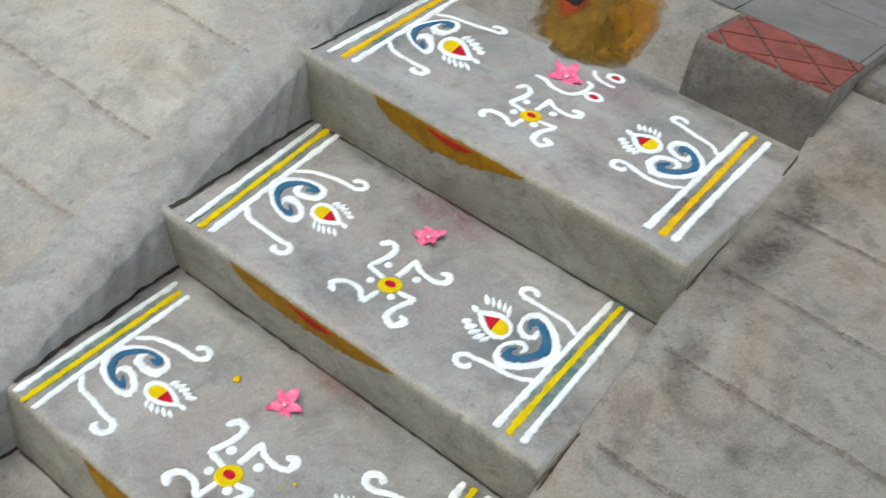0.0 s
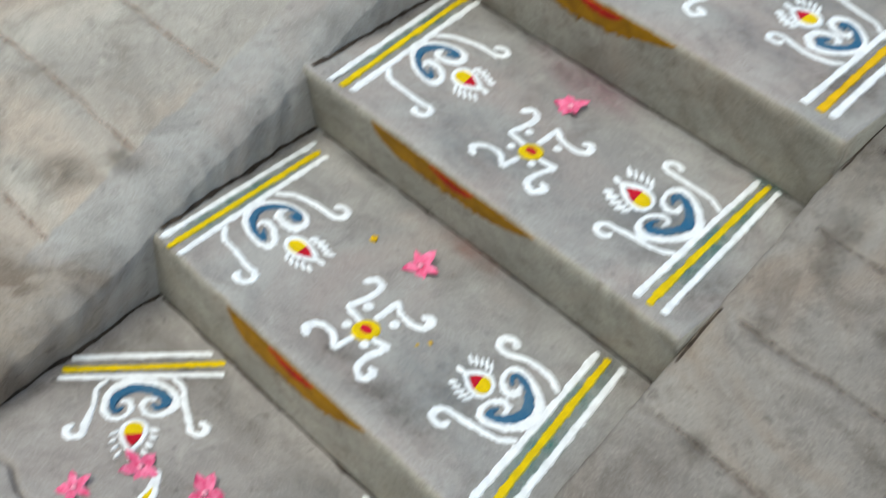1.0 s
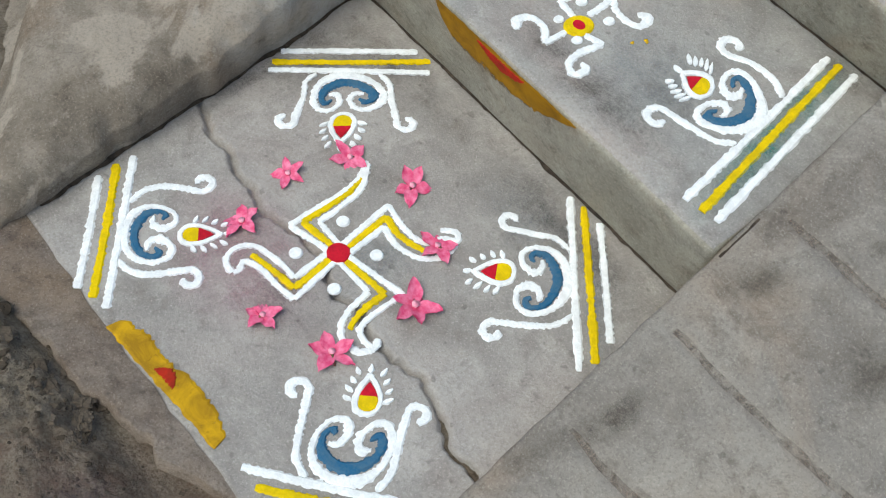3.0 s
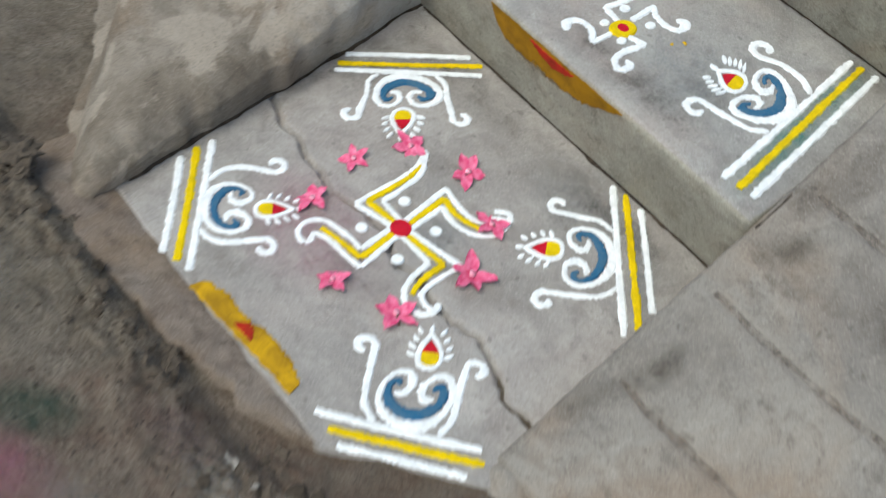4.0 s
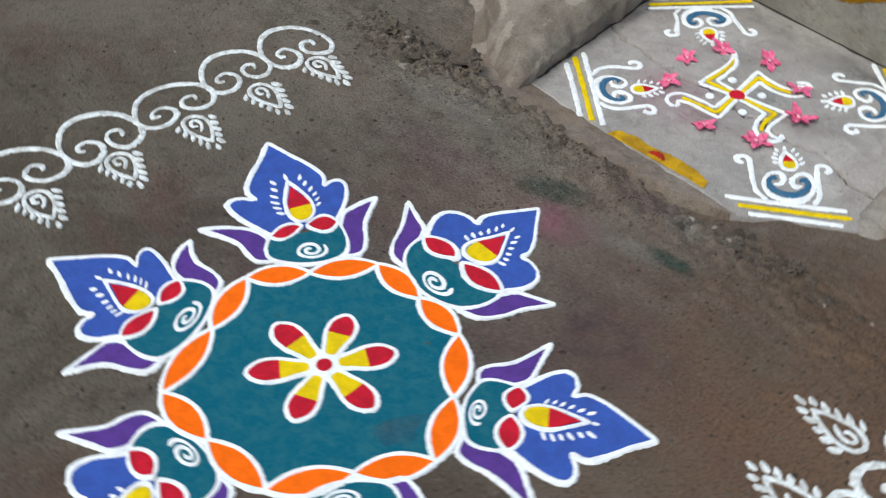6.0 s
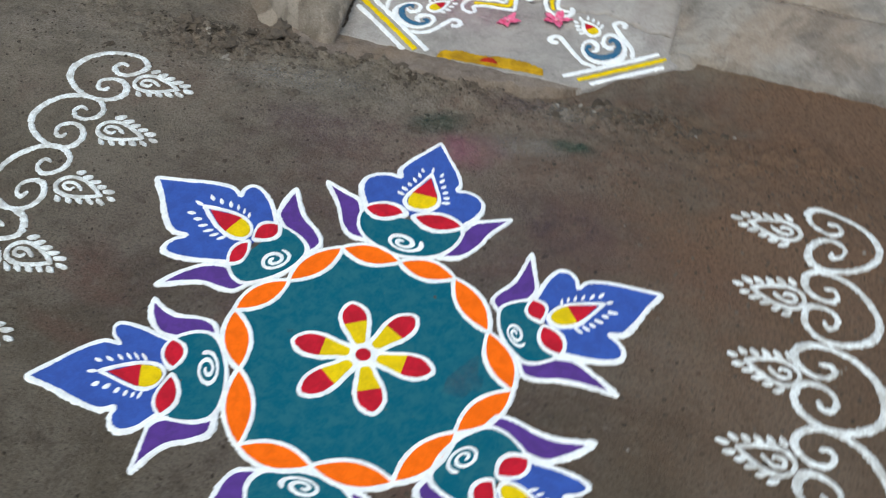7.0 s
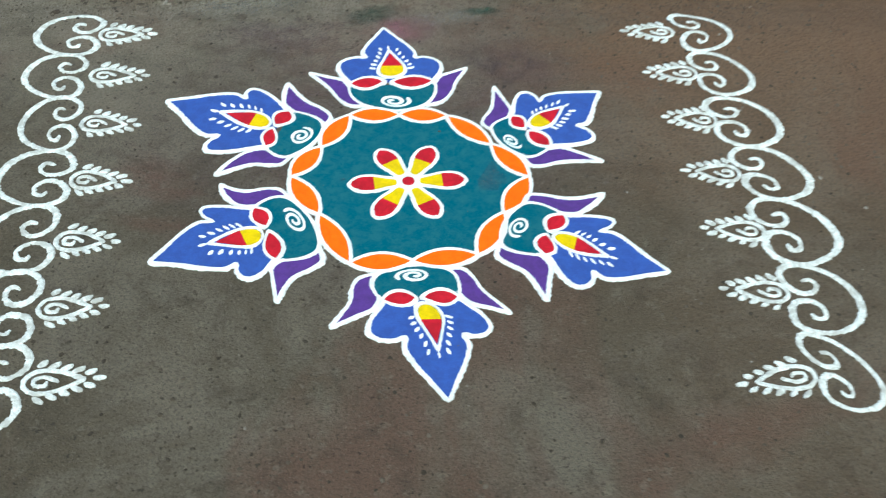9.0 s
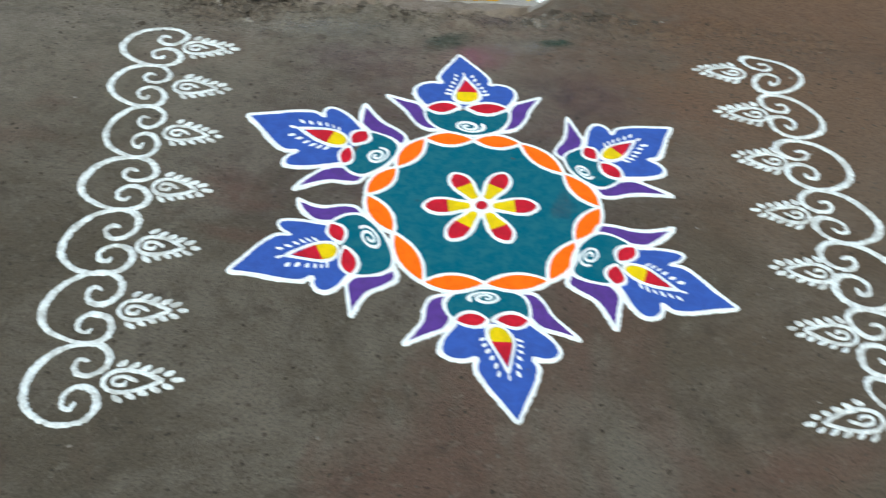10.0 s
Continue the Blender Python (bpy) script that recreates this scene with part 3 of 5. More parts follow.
class Sheet:
    """Plan coordinates (u, v) of a drawing: v points along heading from its origin, u to the right of it."""

    def __init__(self, origin, heading, surface):
        d = Vector(heading).normalized()
        self.o, self.v, self.u, self.surface = Vector(origin), d, Vector((d.y, -d.x)), surface
        self.base = Vector((*origin, surface(*origin)))
        self.marks = None

    def pull(self, pattern, drawn):
        """Bend the sheet smoothly (a thin-plate spline), so that the pattern's landmarks land where the hand drew them."""
        src = np.array([tuple(p) for p in pattern])
        n = len(src)
        r2 = ((src[:, None] - src[None]) ** 2).sum(-1)
        a = np.zeros((n + 3, n + 3))
        a[:n, :n] = r2 * np.log(r2 + 1e-9) + np.eye(n) * 4e-4
        a[:n, n:] = np.c_[np.ones(n), src]
        a[n:, :n] = a[:n, n:].T
        b = np.zeros((n + 3, 2))
        b[:n] = np.array([tuple(p) for p in drawn])
        self.marks, self.bend = src, np.linalg.solve(a, b)

    def at(self, u, v, lift):
        if self.marks is not None:
            r2 = (self.marks[:, 0] - u) ** 2 + (self.marks[:, 1] - v) ** 2
            u, v = np.append(r2 * np.log(r2 + 1e-9), (1.0, u, v)) @ self.bend
            u, v = float(u), float(v)
        p = self.o + self.u * u + self.v * v
        return Vector((p.x, p.y, self.surface(p.x, p.y) + lift)) - self.base

    def thing(self, name, label, category, group):
        ob = new(name)
        ob.location = self.base
        ob.empty_display_size = 0.05
        return tagged(ob, label, category, group)


def spline(pts, closed=False, step=0.004):
    """Catmull-Rom through the points, resampled evenly."""
    p = [Vector(q) for q in pts]
    n = len(p)
    dense = []
    for i in range(n if closed else n - 1):
        if closed:
            a, b, c, d = (p[(i + k) % n] for k in (-1, 0, 1, 2))
        else:
            a, b, c, d = p[max(i - 1, 0)], p[i], p[i + 1], p[min(i + 2, n - 1)]
        for k in range(12):
            t = k / 12
            dense.append(0.5 * (2 * b + (c - a) * t + (2 * a - 5 * b + 4 * c - d) * t * t + (3 * b - a - 3 * c + d) * t ** 3))
    dense.append(p[0] if closed else p[-1])
    out, left = [dense[0]], step
    for a, b in zip(dense, dense[1:]):
        span = (b - a).length
        while span > left > 0:
            a = a + (b - a) * (left / span)
            out.append(a)
            span, left = (b - a).length, step
        left -= span
    if not closed and (out[-1] - dense[-1]).length > step * 0.4:
        out.append(dense[-1])
    return out


def polyline(pts, step=0.004):
    out = []
    for a, b in zip(pts, pts[1:]):
        a, b = Vector(a), Vector(b)
        n = max(1, int((b - a).length / step))
        out += [a + (b - a) * (i / n) for i in range(n)]
    return out + [Vector(pts[-1])]


def ribbon(sheet, pts, width, closed=False, height=0.0011, lift=0.0008, rng=random, swell=None, blunt=False):
    """A poured line of powder: rounded crown, grainy uneven edges, tapered ends."""
    bm = bmesh.new()
    n = len(pts)
    rows = []
    last = n - 1
    off = rng.uniform(0, 99)
    for i, p in enumerate(pts):
        if closed:
            t = pts[(i + 1) % n] - pts[i - 1]
        else:
            t = pts[min(i + 1, last)] - pts[max(i - 1, 0)]
        t = t.normalized() if t.length > 1e-9 else Vector((1, 0))
        s = Vector((t.y, -t.x))
        f = i / max(1, last)
        w = width * (swell(f) if swell else 1.0) * (0.90 + 0.16 * rng.random() + 0.20 * noise.noise(Vector((p.x * 22, p.y * 22, off))))
        if not closed:
            end = min(i, last - i) * (pts[1] - pts[0]).length / width
            w *= min(1.0, (0.75 if blunt else 0.45) + 0.55 * min(1.0, end / 0.6))
        row = []
        for k, hgt in ((-1, 0.0), (-0.62, 0.8), (0, 1.0), (0.62, 0.8), (1, 0.0)):
            j = (rng.random() - 0.5) * 0.24 * width if abs(k) == 1 else 0
            q = p + s * (k * w / 2 + j)
            row.append(bm.verts.new(sheet.at(q.x, q.y, (lift if hgt else -0.0004) + height * hgt * (0.8 + 0.4 * rng.random()))))
        rows.append(row)
    pairs = list(zip(rows, rows[1:])) + ([(rows[-1], rows[0])] if closed else [])
    for r, q in pairs:
        for a, b, c, d in zip(r, r[1:], q[1:], q):
            bm.faces.new((a, b, c, d))
    if not closed:
        bm.faces.new(rows[0][::-1])
        bm.faces.new(rows[-1])
    return bm


def filled(sheet, outline, lift=0.0012, rng=random):
    """A sifted field of one colour inside an outline, with a low raised rim."""
    bm = bmesh.new()
    c = sum(outline, Vector((0, 0))) / len(outline)
    rim = [bm.verts.new(sheet.at(p.x, p.y, -0.0004)) for p in outline]
    ring = []
    for p in outline:
        q = p + (c - p) * min(0.2, 0.0025 / max(0.003, (c - p).length))
        ring.append(bm.verts.new(sheet.at(q.x, q.y, lift)))
    for i in range(len(rim)):
        j = (i + 1) % len(rim)
        bm.faces.new((rim[i], rim[j], ring[j], ring[i]))
    cap = bm.faces.new(ring)
    bmesh.ops.triangulate(bm, faces=[cap])
    return bm


def dash(sheet, u, v, angle, length, width, rng):
    a = Vector((math.cos(angle), math.sin(angle)))
    length *= 0.85 + 0.3 * rng.random()
    p = Vector((u, v))
    pts = [p + a * (length * (i / 6 - 0.5)) for i in range(7)]
    return ribbon(sheet, pts, width, rng=rng, lift=0.0022, swell=lambda f: 0.55 + 0.9 * math.sin(math.pi * (0.15 + 0.75 * f)))


def lens_outline(a, b, half, bulge=0.0, count=14):
    """Two arcs between a and b."""
    a, b = Vector(a), Vector(b)
    d = b - a
    s = Vector((-d.y, d.x)).normalized()
    up = [a + d * t + s * half * math.sin(math.pi * t) ** 0.8 for t in (i / count for i in range(count))]
    down = [b - d * t - s * half * math.sin(math.pi * t) ** 0.8 for t in (i / count for i in range(count))]
    return up + down


def disc(cx, cy, r, count=20):
    return [Vector((cx + r * math.cos(2 * math.pi * i / count), cy + r * math.sin(2 * math.pi * i / count))) for i in range(count)]


def drop_outline(v0, v1, half, u0=0.0, u1=0.0, count=40):
    """A flame or drop, round at v0 and pointed at v1."""
    out = []
    for i in range(count):
        t = 2 * math.pi * i / count
        f = (1 - math.cos(t)) / 2
        w = half * math.sin(t) * math.sqrt(max(0.0, 1 - f)) * 1.35
        out.append(Vector((u0 + (u1 - u0) * f + w, v0 + (v1 - v0) * f)))
    return out


def clipped(outline, lo, hi):
    """The part of an upright outline between two values of v."""
    out = []
    n = len(outline)
    for i in range(n):
        p, q = outline[i], outline[(i + 1) % n]
        if lo <= p.y <= hi:
            out.append(p)
        for edge in sorted((lo, hi), key=lambda e: abs(e - p.y)):
            if (p.y - edge) * (q.y - edge) < 0:
                out.append(p + (q - p) * ((edge - p.y) / (q.y - p.y)))
    return out


def flame(sheet, thing, v0, v1, half, line, rng, split=0.42, ray=(0.014, 0.006), rays=9, u0=0.0, u1=None, spread=1.0, lift=0.0):
    """A lamp flame: white outline, yellow foot, red tip and a crown of short white rays."""
    u1 = u0 if u1 is None else u1
    body = drop_outline(v0, v1, half, u0, u1)
    part("flame_outline", ribbon(sheet, body, line, True, rng=rng, lift=0.0010 + lift), WHITE, thing)
    inner = drop_outline(v0 + line * 0.3, v1 - line * 1.2, half - line * 0.3, u0, u1)
    cut = v0 + (v1 - v0) * split
    part("flame_foot", filled(sheet, clipped(inner, -9, cut + 0.004), 0.0013 + lift), YELLOW, thing, "bright yellow powder")
    part("flame_tip", filled(sheet, clipped(inner, cut, 9), 0.0016 + lift), RED, thing, "deep red powder")
    side = rays // 2
    for s in (-1, 1):
        for i in range(side):
            f = 0.30 + 0.72 * i / (side - 1)
            w = half * math.sin(math.acos(1 - 2 * min(f, 0.97))) * math.sqrt(1 - min(f, 0.97)) * 1.35
            u = u0 + (u1 - u0) * f + s * (w + (0.011 + 0.002 * i) * spread)
            v = v0 + (v1 - v0) * f + 0.004
            a = math.pi / 2 - s * (1.05 - 0.75 * (f - 0.3))
            part("ray", dash(sheet, u, v, a, ray[0], ray[1], rng), WHITE, thing)
    part("ray", dash(sheet, u1, v1 + 0.011, math.pi / 2, ray[0], ray[1], rng), WHITE, thing)


BOWL = [(0.028, 0.053), (0.014, 0.053), (0.008, 0.070), (0.020, 0.089), (0.040, 0.087), (0.053, 0.064), (0.049, 0.038), (0.030, 0.017), (0.0, 0.009)]
BOWL_BLUE = [(0.022, 0.066), (0.031, 0.073), (0.040, 0.064), (0.036, 0.045), (0.019, 0.031), (0.0, 0.026)]


def side_curl(root, stem, loop, r):
    """A stem that rises from the stripe and winds over its loop into an eye; loops lie outwards of the stem."""
    out = 1 if loop[0] > root[0] else -1
    knee = (root[0] * 0.45 + stem[0] * 0.55 + out * 0.006, root[1] * 0.62 + stem[1] * 0.38)
    pts = [root, knee, stem]
    for i in range(9):
        a = math.pi * (1.12 - 0.21 * i)
        k = r * (1.0 - 0.066 * i)
        pts.append((loop[0] + out * k * math.cos(a), loop[1] + k * math.sin(a)))
    return pts


def mirrored(half):
    return [Vector(p) for p in half] + [Vector((-u, v)) for u, v in reversed(half[:-1])]


def flip(pts):
    return [Vector((-p[0], p[1])) for p in pts]


def lamp_motif(origin, heading, surface, seed, half, wide, label, group, middle=YELLOW, outer=None, yellow=None, size=1.0, drawn=None):
    """Three stripes with a curled lamp and flame rising from them."""
    rng = random.Random(seed)
    sheet = Sheet(origin, heading, surface)
    thing = sheet.thing("lamp_rangoli", label, "rangoli", group)
    for name, v, span, mat in (("white_stripe", 0.0, (-half, half), WHITE), ("middle_stripe", -0.0215 * size, yellow or (-half, half), middle), ("white_stripe", -0.0445 * size, outer or (-half, half), WHITE)):
        tilt, bow = rng.uniform(-0.003, 0.003), rng.uniform(-0.002, 0.002)
        pts = [Vector((span[0] + (span[1] - span[0]) * i / 60, v + tilt * (i / 30 - 1) + bow * math.sin(math.pi * i / 60))) for i in range(61)]
        part(name, ribbon(sheet, pts, (0.0126 if mat is WHITE else 0.0130) * size, rng=rng, blunt=True), mat, thing, "" if mat is WHITE else "yellow powder stripe")
    for k, out in ((0, 1), (2, -1)):
        foot = (0.5 * (drawn[6 + k // 2][0] + drawn[k + 1][0]) - out * 0.012, 0.006)
        part("side_curl", ribbon(sheet, spline(side_curl(foot, drawn[k + 1], drawn[k], 0.0205 if wide else 0.0165), step=0.003), 0.0122 * size, rng=rng, swell=lambda f: 0.85 + 0.25 * f), WHITE, thing)
    pattern = [(0.025, 0.062), (-0.025, 0.062), (0.053, 0.060), (-0.053, 0.060), (0.0, 0.094), (0.0, 0.174), (0.03, 0.0), (-0.03, 0.0)]
    sheet.pull(pattern, list(drawn[4:]) + [(0.03 + drawn[8][0] * 0.5, 0.0), (-0.03 + drawn[8][0] * 0.5, 0.0)])

    def grown(half_path):
        return mirrored(half_path)

    part("lamp_bowl", ribbon(sheet, spline(grown(BOWL), step=0.003), 0.0140 * size, rng=rng, swell=lambda f: 0.82 + 0.40 * math.exp(-((f - 0.5) / 0.14) ** 2)), WHITE, thing, "white powder double scroll")
    part("lamp_scroll", ribbon(sheet, spline(grown(BOWL_BLUE), step=0.003), 0.0155 * size, lift=0.0016, rng=rng, swell=lambda f: 0.60 + 0.5 * math.sin(math.pi * f)), BLUE, thing, "slate blue powder scroll")
    flame(sheet, thing, 0.100, 0.168, (0.0168 if wide else 0.0170) * size, 0.0094 * size, rng, ray=(0.018, 0.0068) if wide else (0.015, 0.0062), rays=11 if wide else 9, spread=1.25 if wide else 1.0)
    return thing


def level(z):
    return lambda x, y: z + 0.0009


STEP_GROUP, LAND_GROUP = "lamp drawings on the steps", "lamp drawings on the landing"
for seed, z, origin, heading, half, mid, word, more in (
    (41, Z_LOW, (0.266, 0.539), (-0.987, -0.157), 0.190, YELLOW, "lowest", dict(size=1.10, drawn=((0.102, 0.115), (0.094, 0.072), (-0.097, 0.112), (-0.077, 0.069), (0.038, 0.065), (-0.028, 0.055), (0.066, 0.072), (-0.057, 0.062), (-0.002, 0.081), (0.001, 0.141)))),
    (42, Z_LOW, (-0.361, 0.515), (0.987, 0.159), 0.191, YELLOW, "lowest", dict(outer=(-0.207, 0.182), drawn=((0.152, 0.106), (0.119, 0.057), (-0.085, 0.113), (-0.068, 0.075), (0.05, 0.049), (-0.019, 0.057), (0.076, 0.068), (-0.034, 0.072), (0.035, 0.094), (0.041, 0.17)))),
    (43, Z_MID, (0.247, 0.925), (-0.995, -0.096), 0.219, YELLOW, "middle", dict(drawn=((0.127, 0.119), (0.105, 0.079), (-0.123, 0.114), (-0.1, 0.081), (0.035, 0.068), (-0.033, 0.063), (0.08, 0.073), (-0.083, 0.065), (-0.007, 0.088), (0.009, 0.166)))),
    (44, Z_MID, (-0.412, 0.939), (0.975, 0.223), 0.238, YELLOW, "middle", dict(size=1.1, drawn=((0.198, 0.119), (0.166, 0.059), (-0.086, 0.126), (-0.071, 0.083), (0.078, 0.057), (-0.001, 0.053), (0.11, 0.075), (-0.026, 0.071), (0.044, 0.094), (0.06, 0.168)))),
    (45, Z_TOP, (0.227, 1.386), (-0.997, -0.077), 0.266, AMBER, "uppermost", dict(size=1.15, drawn=((0.184, 0.116), (0.149, 0.065), (-0.107, 0.125), (-0.103, 0.072), (0.05, 0.053), (-0.018, 0.056), (0.093, 0.061), (-0.073, 0.066), (0.022, 0.094), (0.034, 0.165)))),
    (46, Z_TOP, (-0.488, 1.388), (0.982, 0.187), 0.258, AMBER, "uppermost", dict(size=1.15, drawn=((0.182, 0.111), (0.155, 0.064), (-0.154, 0.142), (-0.127, 0.092), (0.061, 0.048), (-0.067, 0.045), (0.089, 0.07), (-0.102, 0.054), (0.012, 0.077), (0.042, 0.171)))),
):
    tone = "yellow" if mid is YELLOW else "amber"
    label = f"white, {tone} and blue powder lamp drawing on the {word} grey step"
    lamp_motif(origin, heading, level(z), seed, half, True, label, STEP_GROUP, mid, **more)

LANDING_SURFACE = level(Z_LANDING)
for seed, origin, heading, half, more in (
    (31, (0.2825, -0.2135), (-0.659, 0.752), 0.117, dict(yellow=(-0.093, 0.124), outer=(-0.075, 0.104), drawn=((0.089, 0.119), (0.071, 0.078), (-0.075, 0.123), (-0.058, 0.066), (0.036, 0.066), (-0.016, 0.067), (0.063, 0.071), (-0.036, 0.059), (0.019, 0.101), (0.014, 0.169)))),
    (32, (-0.280, 0.224), (0.822, -0.570), 0.131, dict(yellow=(-0.134, 0.125), outer=(-0.114, 0.111), drawn=((0.103, 0.104), (0.074, 0.054), (-0.087, 0.111), (-0.066, 0.06), (0.032, 0.06), (-0.018, 0.057), (0.058, 0.06), (-0.054, 0.056), (0.012, 0.086), (0.018, 0.156)))),
    (33, (-0.216, -0.228), (0.614, 0.790), 0.134, dict(yellow=(-0.117, 0.117), outer=(-0.094, 0.103), drawn=((0.082, 0.107), (0.076, 0.054), (-0.088, 0.108), (-0.08, 0.058), (0.035, 0.049), (-0.023, 0.053), (0.055, 0.052), (-0.04, 0.047), (0.007, 0.08), (0.003, 0.148)))),
    (34, (0.236, 0.250), (-0.648, -0.761), 0.150, dict(yellow=(-0.137, 0.133), outer=(-0.103, 0.104), drawn=((0.097, 0.092), (0.076, 0.057), (-0.095, 0.12), (-0.082, 0.068), (0.029, 0.054), (-0.042, 0.062), (0.051, 0.049), (-0.061, 0.064), (0.004, 0.083), (0.003, 0.152)))),
):
    lamp_motif(origin, heading, LANDING_SURFACE, seed, half, False, "white, yellow and blue powder lamp drawing in a landing corner", LAND_GROUP, **more)


WHIRL_ARMS = (
    ((-0.020, 0.006), (-0.062, 0.010), (-0.058, 0.055), (-0.066, 0.090), (-0.086, 0.098), (-0.092, 0.074)),
    ((-0.009, 0.030), (-0.021, 0.096), (0.002, 0.078), (0.033, 0.076), (0.053, 0.092), (0.045, 0.114), (0.032, 0.100)),
    ((0.022, -0.004), (0.055, 0.008), (0.049, -0.037), (0.056, -0.070), (0.078, -0.077), (0.084, -0.055), (0.068, -0.050)),
    ((0.001, -0.030), (0.003, -0.073), (-0.026, -0.052), (-0.054, -0.056), (-0.063, -0.080), (-0.046, -0.094)),
)
WHIRL_DOTS = ((-0.041, 0.041), (0.018, 0.051), (0.024, -0.024), (-0.029, -0.019))


def whirl_motif(origin, z, seed, group, k=1.0):
    rng = random.Random(seed)
    sheet = Sheet(origin, (0.05, 1), level(z))
    thing = sheet.thing("whirl_rangoli", "small white powder whirl with red and yellow centre on a step", "rangoli", group)
    for arm in WHIRL_ARMS:
        pts = [Vector((k * u + rng.uniform(-0.002, 0.002), k * v + rng.uniform(-0.002, 0.002))) for u, v in arm]
        part("arm", ribbon(sheet, polyline(pts[:2], 0.003), 0.0120, rng=rng, blunt=True), WHITE, thing)
        part("hook", ribbon(sheet, spline(pts[1:], step=0.003), 0.0138, rng=rng, swell=lambda f: 0.85 + 0.3 * f), WHITE, thing)
    for u, v in WHIRL_DOTS:
        part("dot", filled(sheet, [Vector((p.x, p.y * 1.15)) for p in disc(k * u, k * v / 1.15, 0.0080 * rng.uniform(0.9, 1.12), 12)], 0.0025), WHITE, thing)
    part("ring", filled(sheet, [Vector((p.x, p.y * 1.2)) for p in disc(0, 0, 0.0210, 28)], 0.0022), YELLOW, thing, "yellow powder disc")
    part("core", filled(sheet, [Vector((p.x * 1.15, p.y)) for p in disc(0, 0, 0.0105, 16)], 0.0034), RED, thing, "red powder spot")


for seed, (origin, z) in enumerate((((-0.026, 0.457), Z_LOW), ((-0.061, 0.849), Z_MID), ((-0.099, 1.279), Z_TOP))):
    whirl_motif(origin, z, 60 + seed, "whirl drawings on the steps", (0.91, 1.0, 1.0)[seed])


CROSS_ARMS = (
    (((-0.010, -0.008), (-0.081, -0.029), (-0.084, 0.019), (-0.085, 0.064), (-0.092, 0.103), (-0.113, 0.136)), ((-0.010, 0.010), (-0.062, 0.010), (-0.067, 0.059), (-0.077, 0.099), (-0.108, 0.134)), ((-0.015, 0.001), (-0.076, -0.010), (-0.077, 0.035), (-0.081, 0.077), (-0.091, 0.108))),
    (((-0.008, 0.010), (-0.027, 0.112), (0.014, 0.105), (0.055, 0.110), (0.067, 0.138), (0.083, 0.155), (0.070, 0.163), (0.054, 0.146)), ((0.009, 0.014), (0.001, 0.082), (0.038, 0.077), (0.074, 0.090), (0.092, 0.118), (0.086, 0.152)), ((0.0, 0.018), (-0.012, 0.096), (0.026, 0.091), (0.070, 0.104))),
    (((0.010, 0.008), (0.111, 0.033), (0.111, -0.009), (0.117, -0.046), (0.134, -0.056), (0.155, -0.052), (0.147, -0.038)), ((0.010, -0.008), (0.078, -0.004), (0.090, -0.052), (0.114, -0.077), (0.146, -0.073), (0.157, -0.052)), ((0.018, 0.001), (0.094, 0.013), (0.098, -0.030), (0.111, -0.062))),
    (((0.008, -0.010), (0.027, -0.095), (-0.003, -0.101), (-0.040, -0.104), (-0.066, -0.116), (-0.058, -0.130), (-0.060, -0.140)), ((-0.009, -0.012), (-0.002, -0.075), (-0.035, -0.077), (-0.079, -0.089), (-0.093, -0.115), (-0.082, -0.137), (-0.060, -0.140)), ((0.002, -0.016), (0.012, -0.085), (-0.020, -0.090), (-0.070, -0.101))),
)


def cross_motif():
    """The large hooked cross: yellow bands between white lines, hooked round clockwise."""
    rng = random.Random(77)
    sheet = Sheet((0.0, 0.0), (0, 1), LANDING_SURFACE)
    thing = sheet.thing("cross_rangoli", "large white and yellow powder hooked cross with red centre", "rangoli", "")
    for outer, inner, band in CROSS_ARMS:
        for pts in (outer, inner):
            part("arm_line", ribbon(sheet, polyline(pts[:2], 0.003), 0.0108, rng=rng, blunt=True), WHITE, thing)
            part("hook_line", ribbon(sheet, spline(pts[1:], step=0.003), 0.0108, rng=rng, blunt=True), WHITE, thing)
        part("band", ribbon(sheet, polyline(band[:2], 0.003), 0.0120, rng=rng, blunt=True), YELLOW, thing, "yellow powder band")
        part("band", ribbon(sheet, spline(band[1:], step=0.003), 0.0118, rng=rng, blunt=True, swell=lambda f: 1.1 - 0.3 * f), YELLOW, thing, "yellow powder band")
    for u, v in ((-0.042, 0.039), (0.035, 0.043), (0.046, -0.040), (-0.036, -0.049)):
        part("dot", filled(sheet, disc(u, v, 0.0105, 14), 0.0028), WHITE, thing)
    part("core", filled(sheet, disc(0, 0, 0.0185, 26), 0.0036), RED, thing, "round red powder centre")


cross_motif()

# ---- the mark drawn behind the whirl on the uppermost step ----


def scroll_marks():
    rng = random.Random(5)
    sheet = Sheet((-0.10, 1.50), (0, 1), level(Z_TOP))
    thing = sheet.thing("scroll_rangoli", "white powder scroll with two red-centred rings on uppermost step", "rangoli", "")
    part("scroll", ribbon(sheet, spline([(-0.097, -0.055), (-0.075, -0.050), (-0.045, -0.066), (-0.010, -0.062), (0.004, -0.03), (0.0, 0.02), (-0.016, 0.03)], step=0.003), 0.012, rng=rng), WHITE, thing)
    part("hook", ribbon(sheet, spline([(-0.035, 0.095), (-0.022, 0.075), (0.005, 0.060), (0.035, 0.062)], step=0.003), 0.012, rng=rng), WHITE, thing)
    for u, v in ((0.030, -0.022), (0.012, 0.108)):
        ring = part("ring", ribbon(sheet, disc(u, v, 0.017, 26), 0.011, True, rng=rng), WHITE, thing)
        part("ring_centre", filled(sheet, disc(u, v, 0.0095, 14), 0.002), RED, thing, "red powder dot")


scroll_marks()

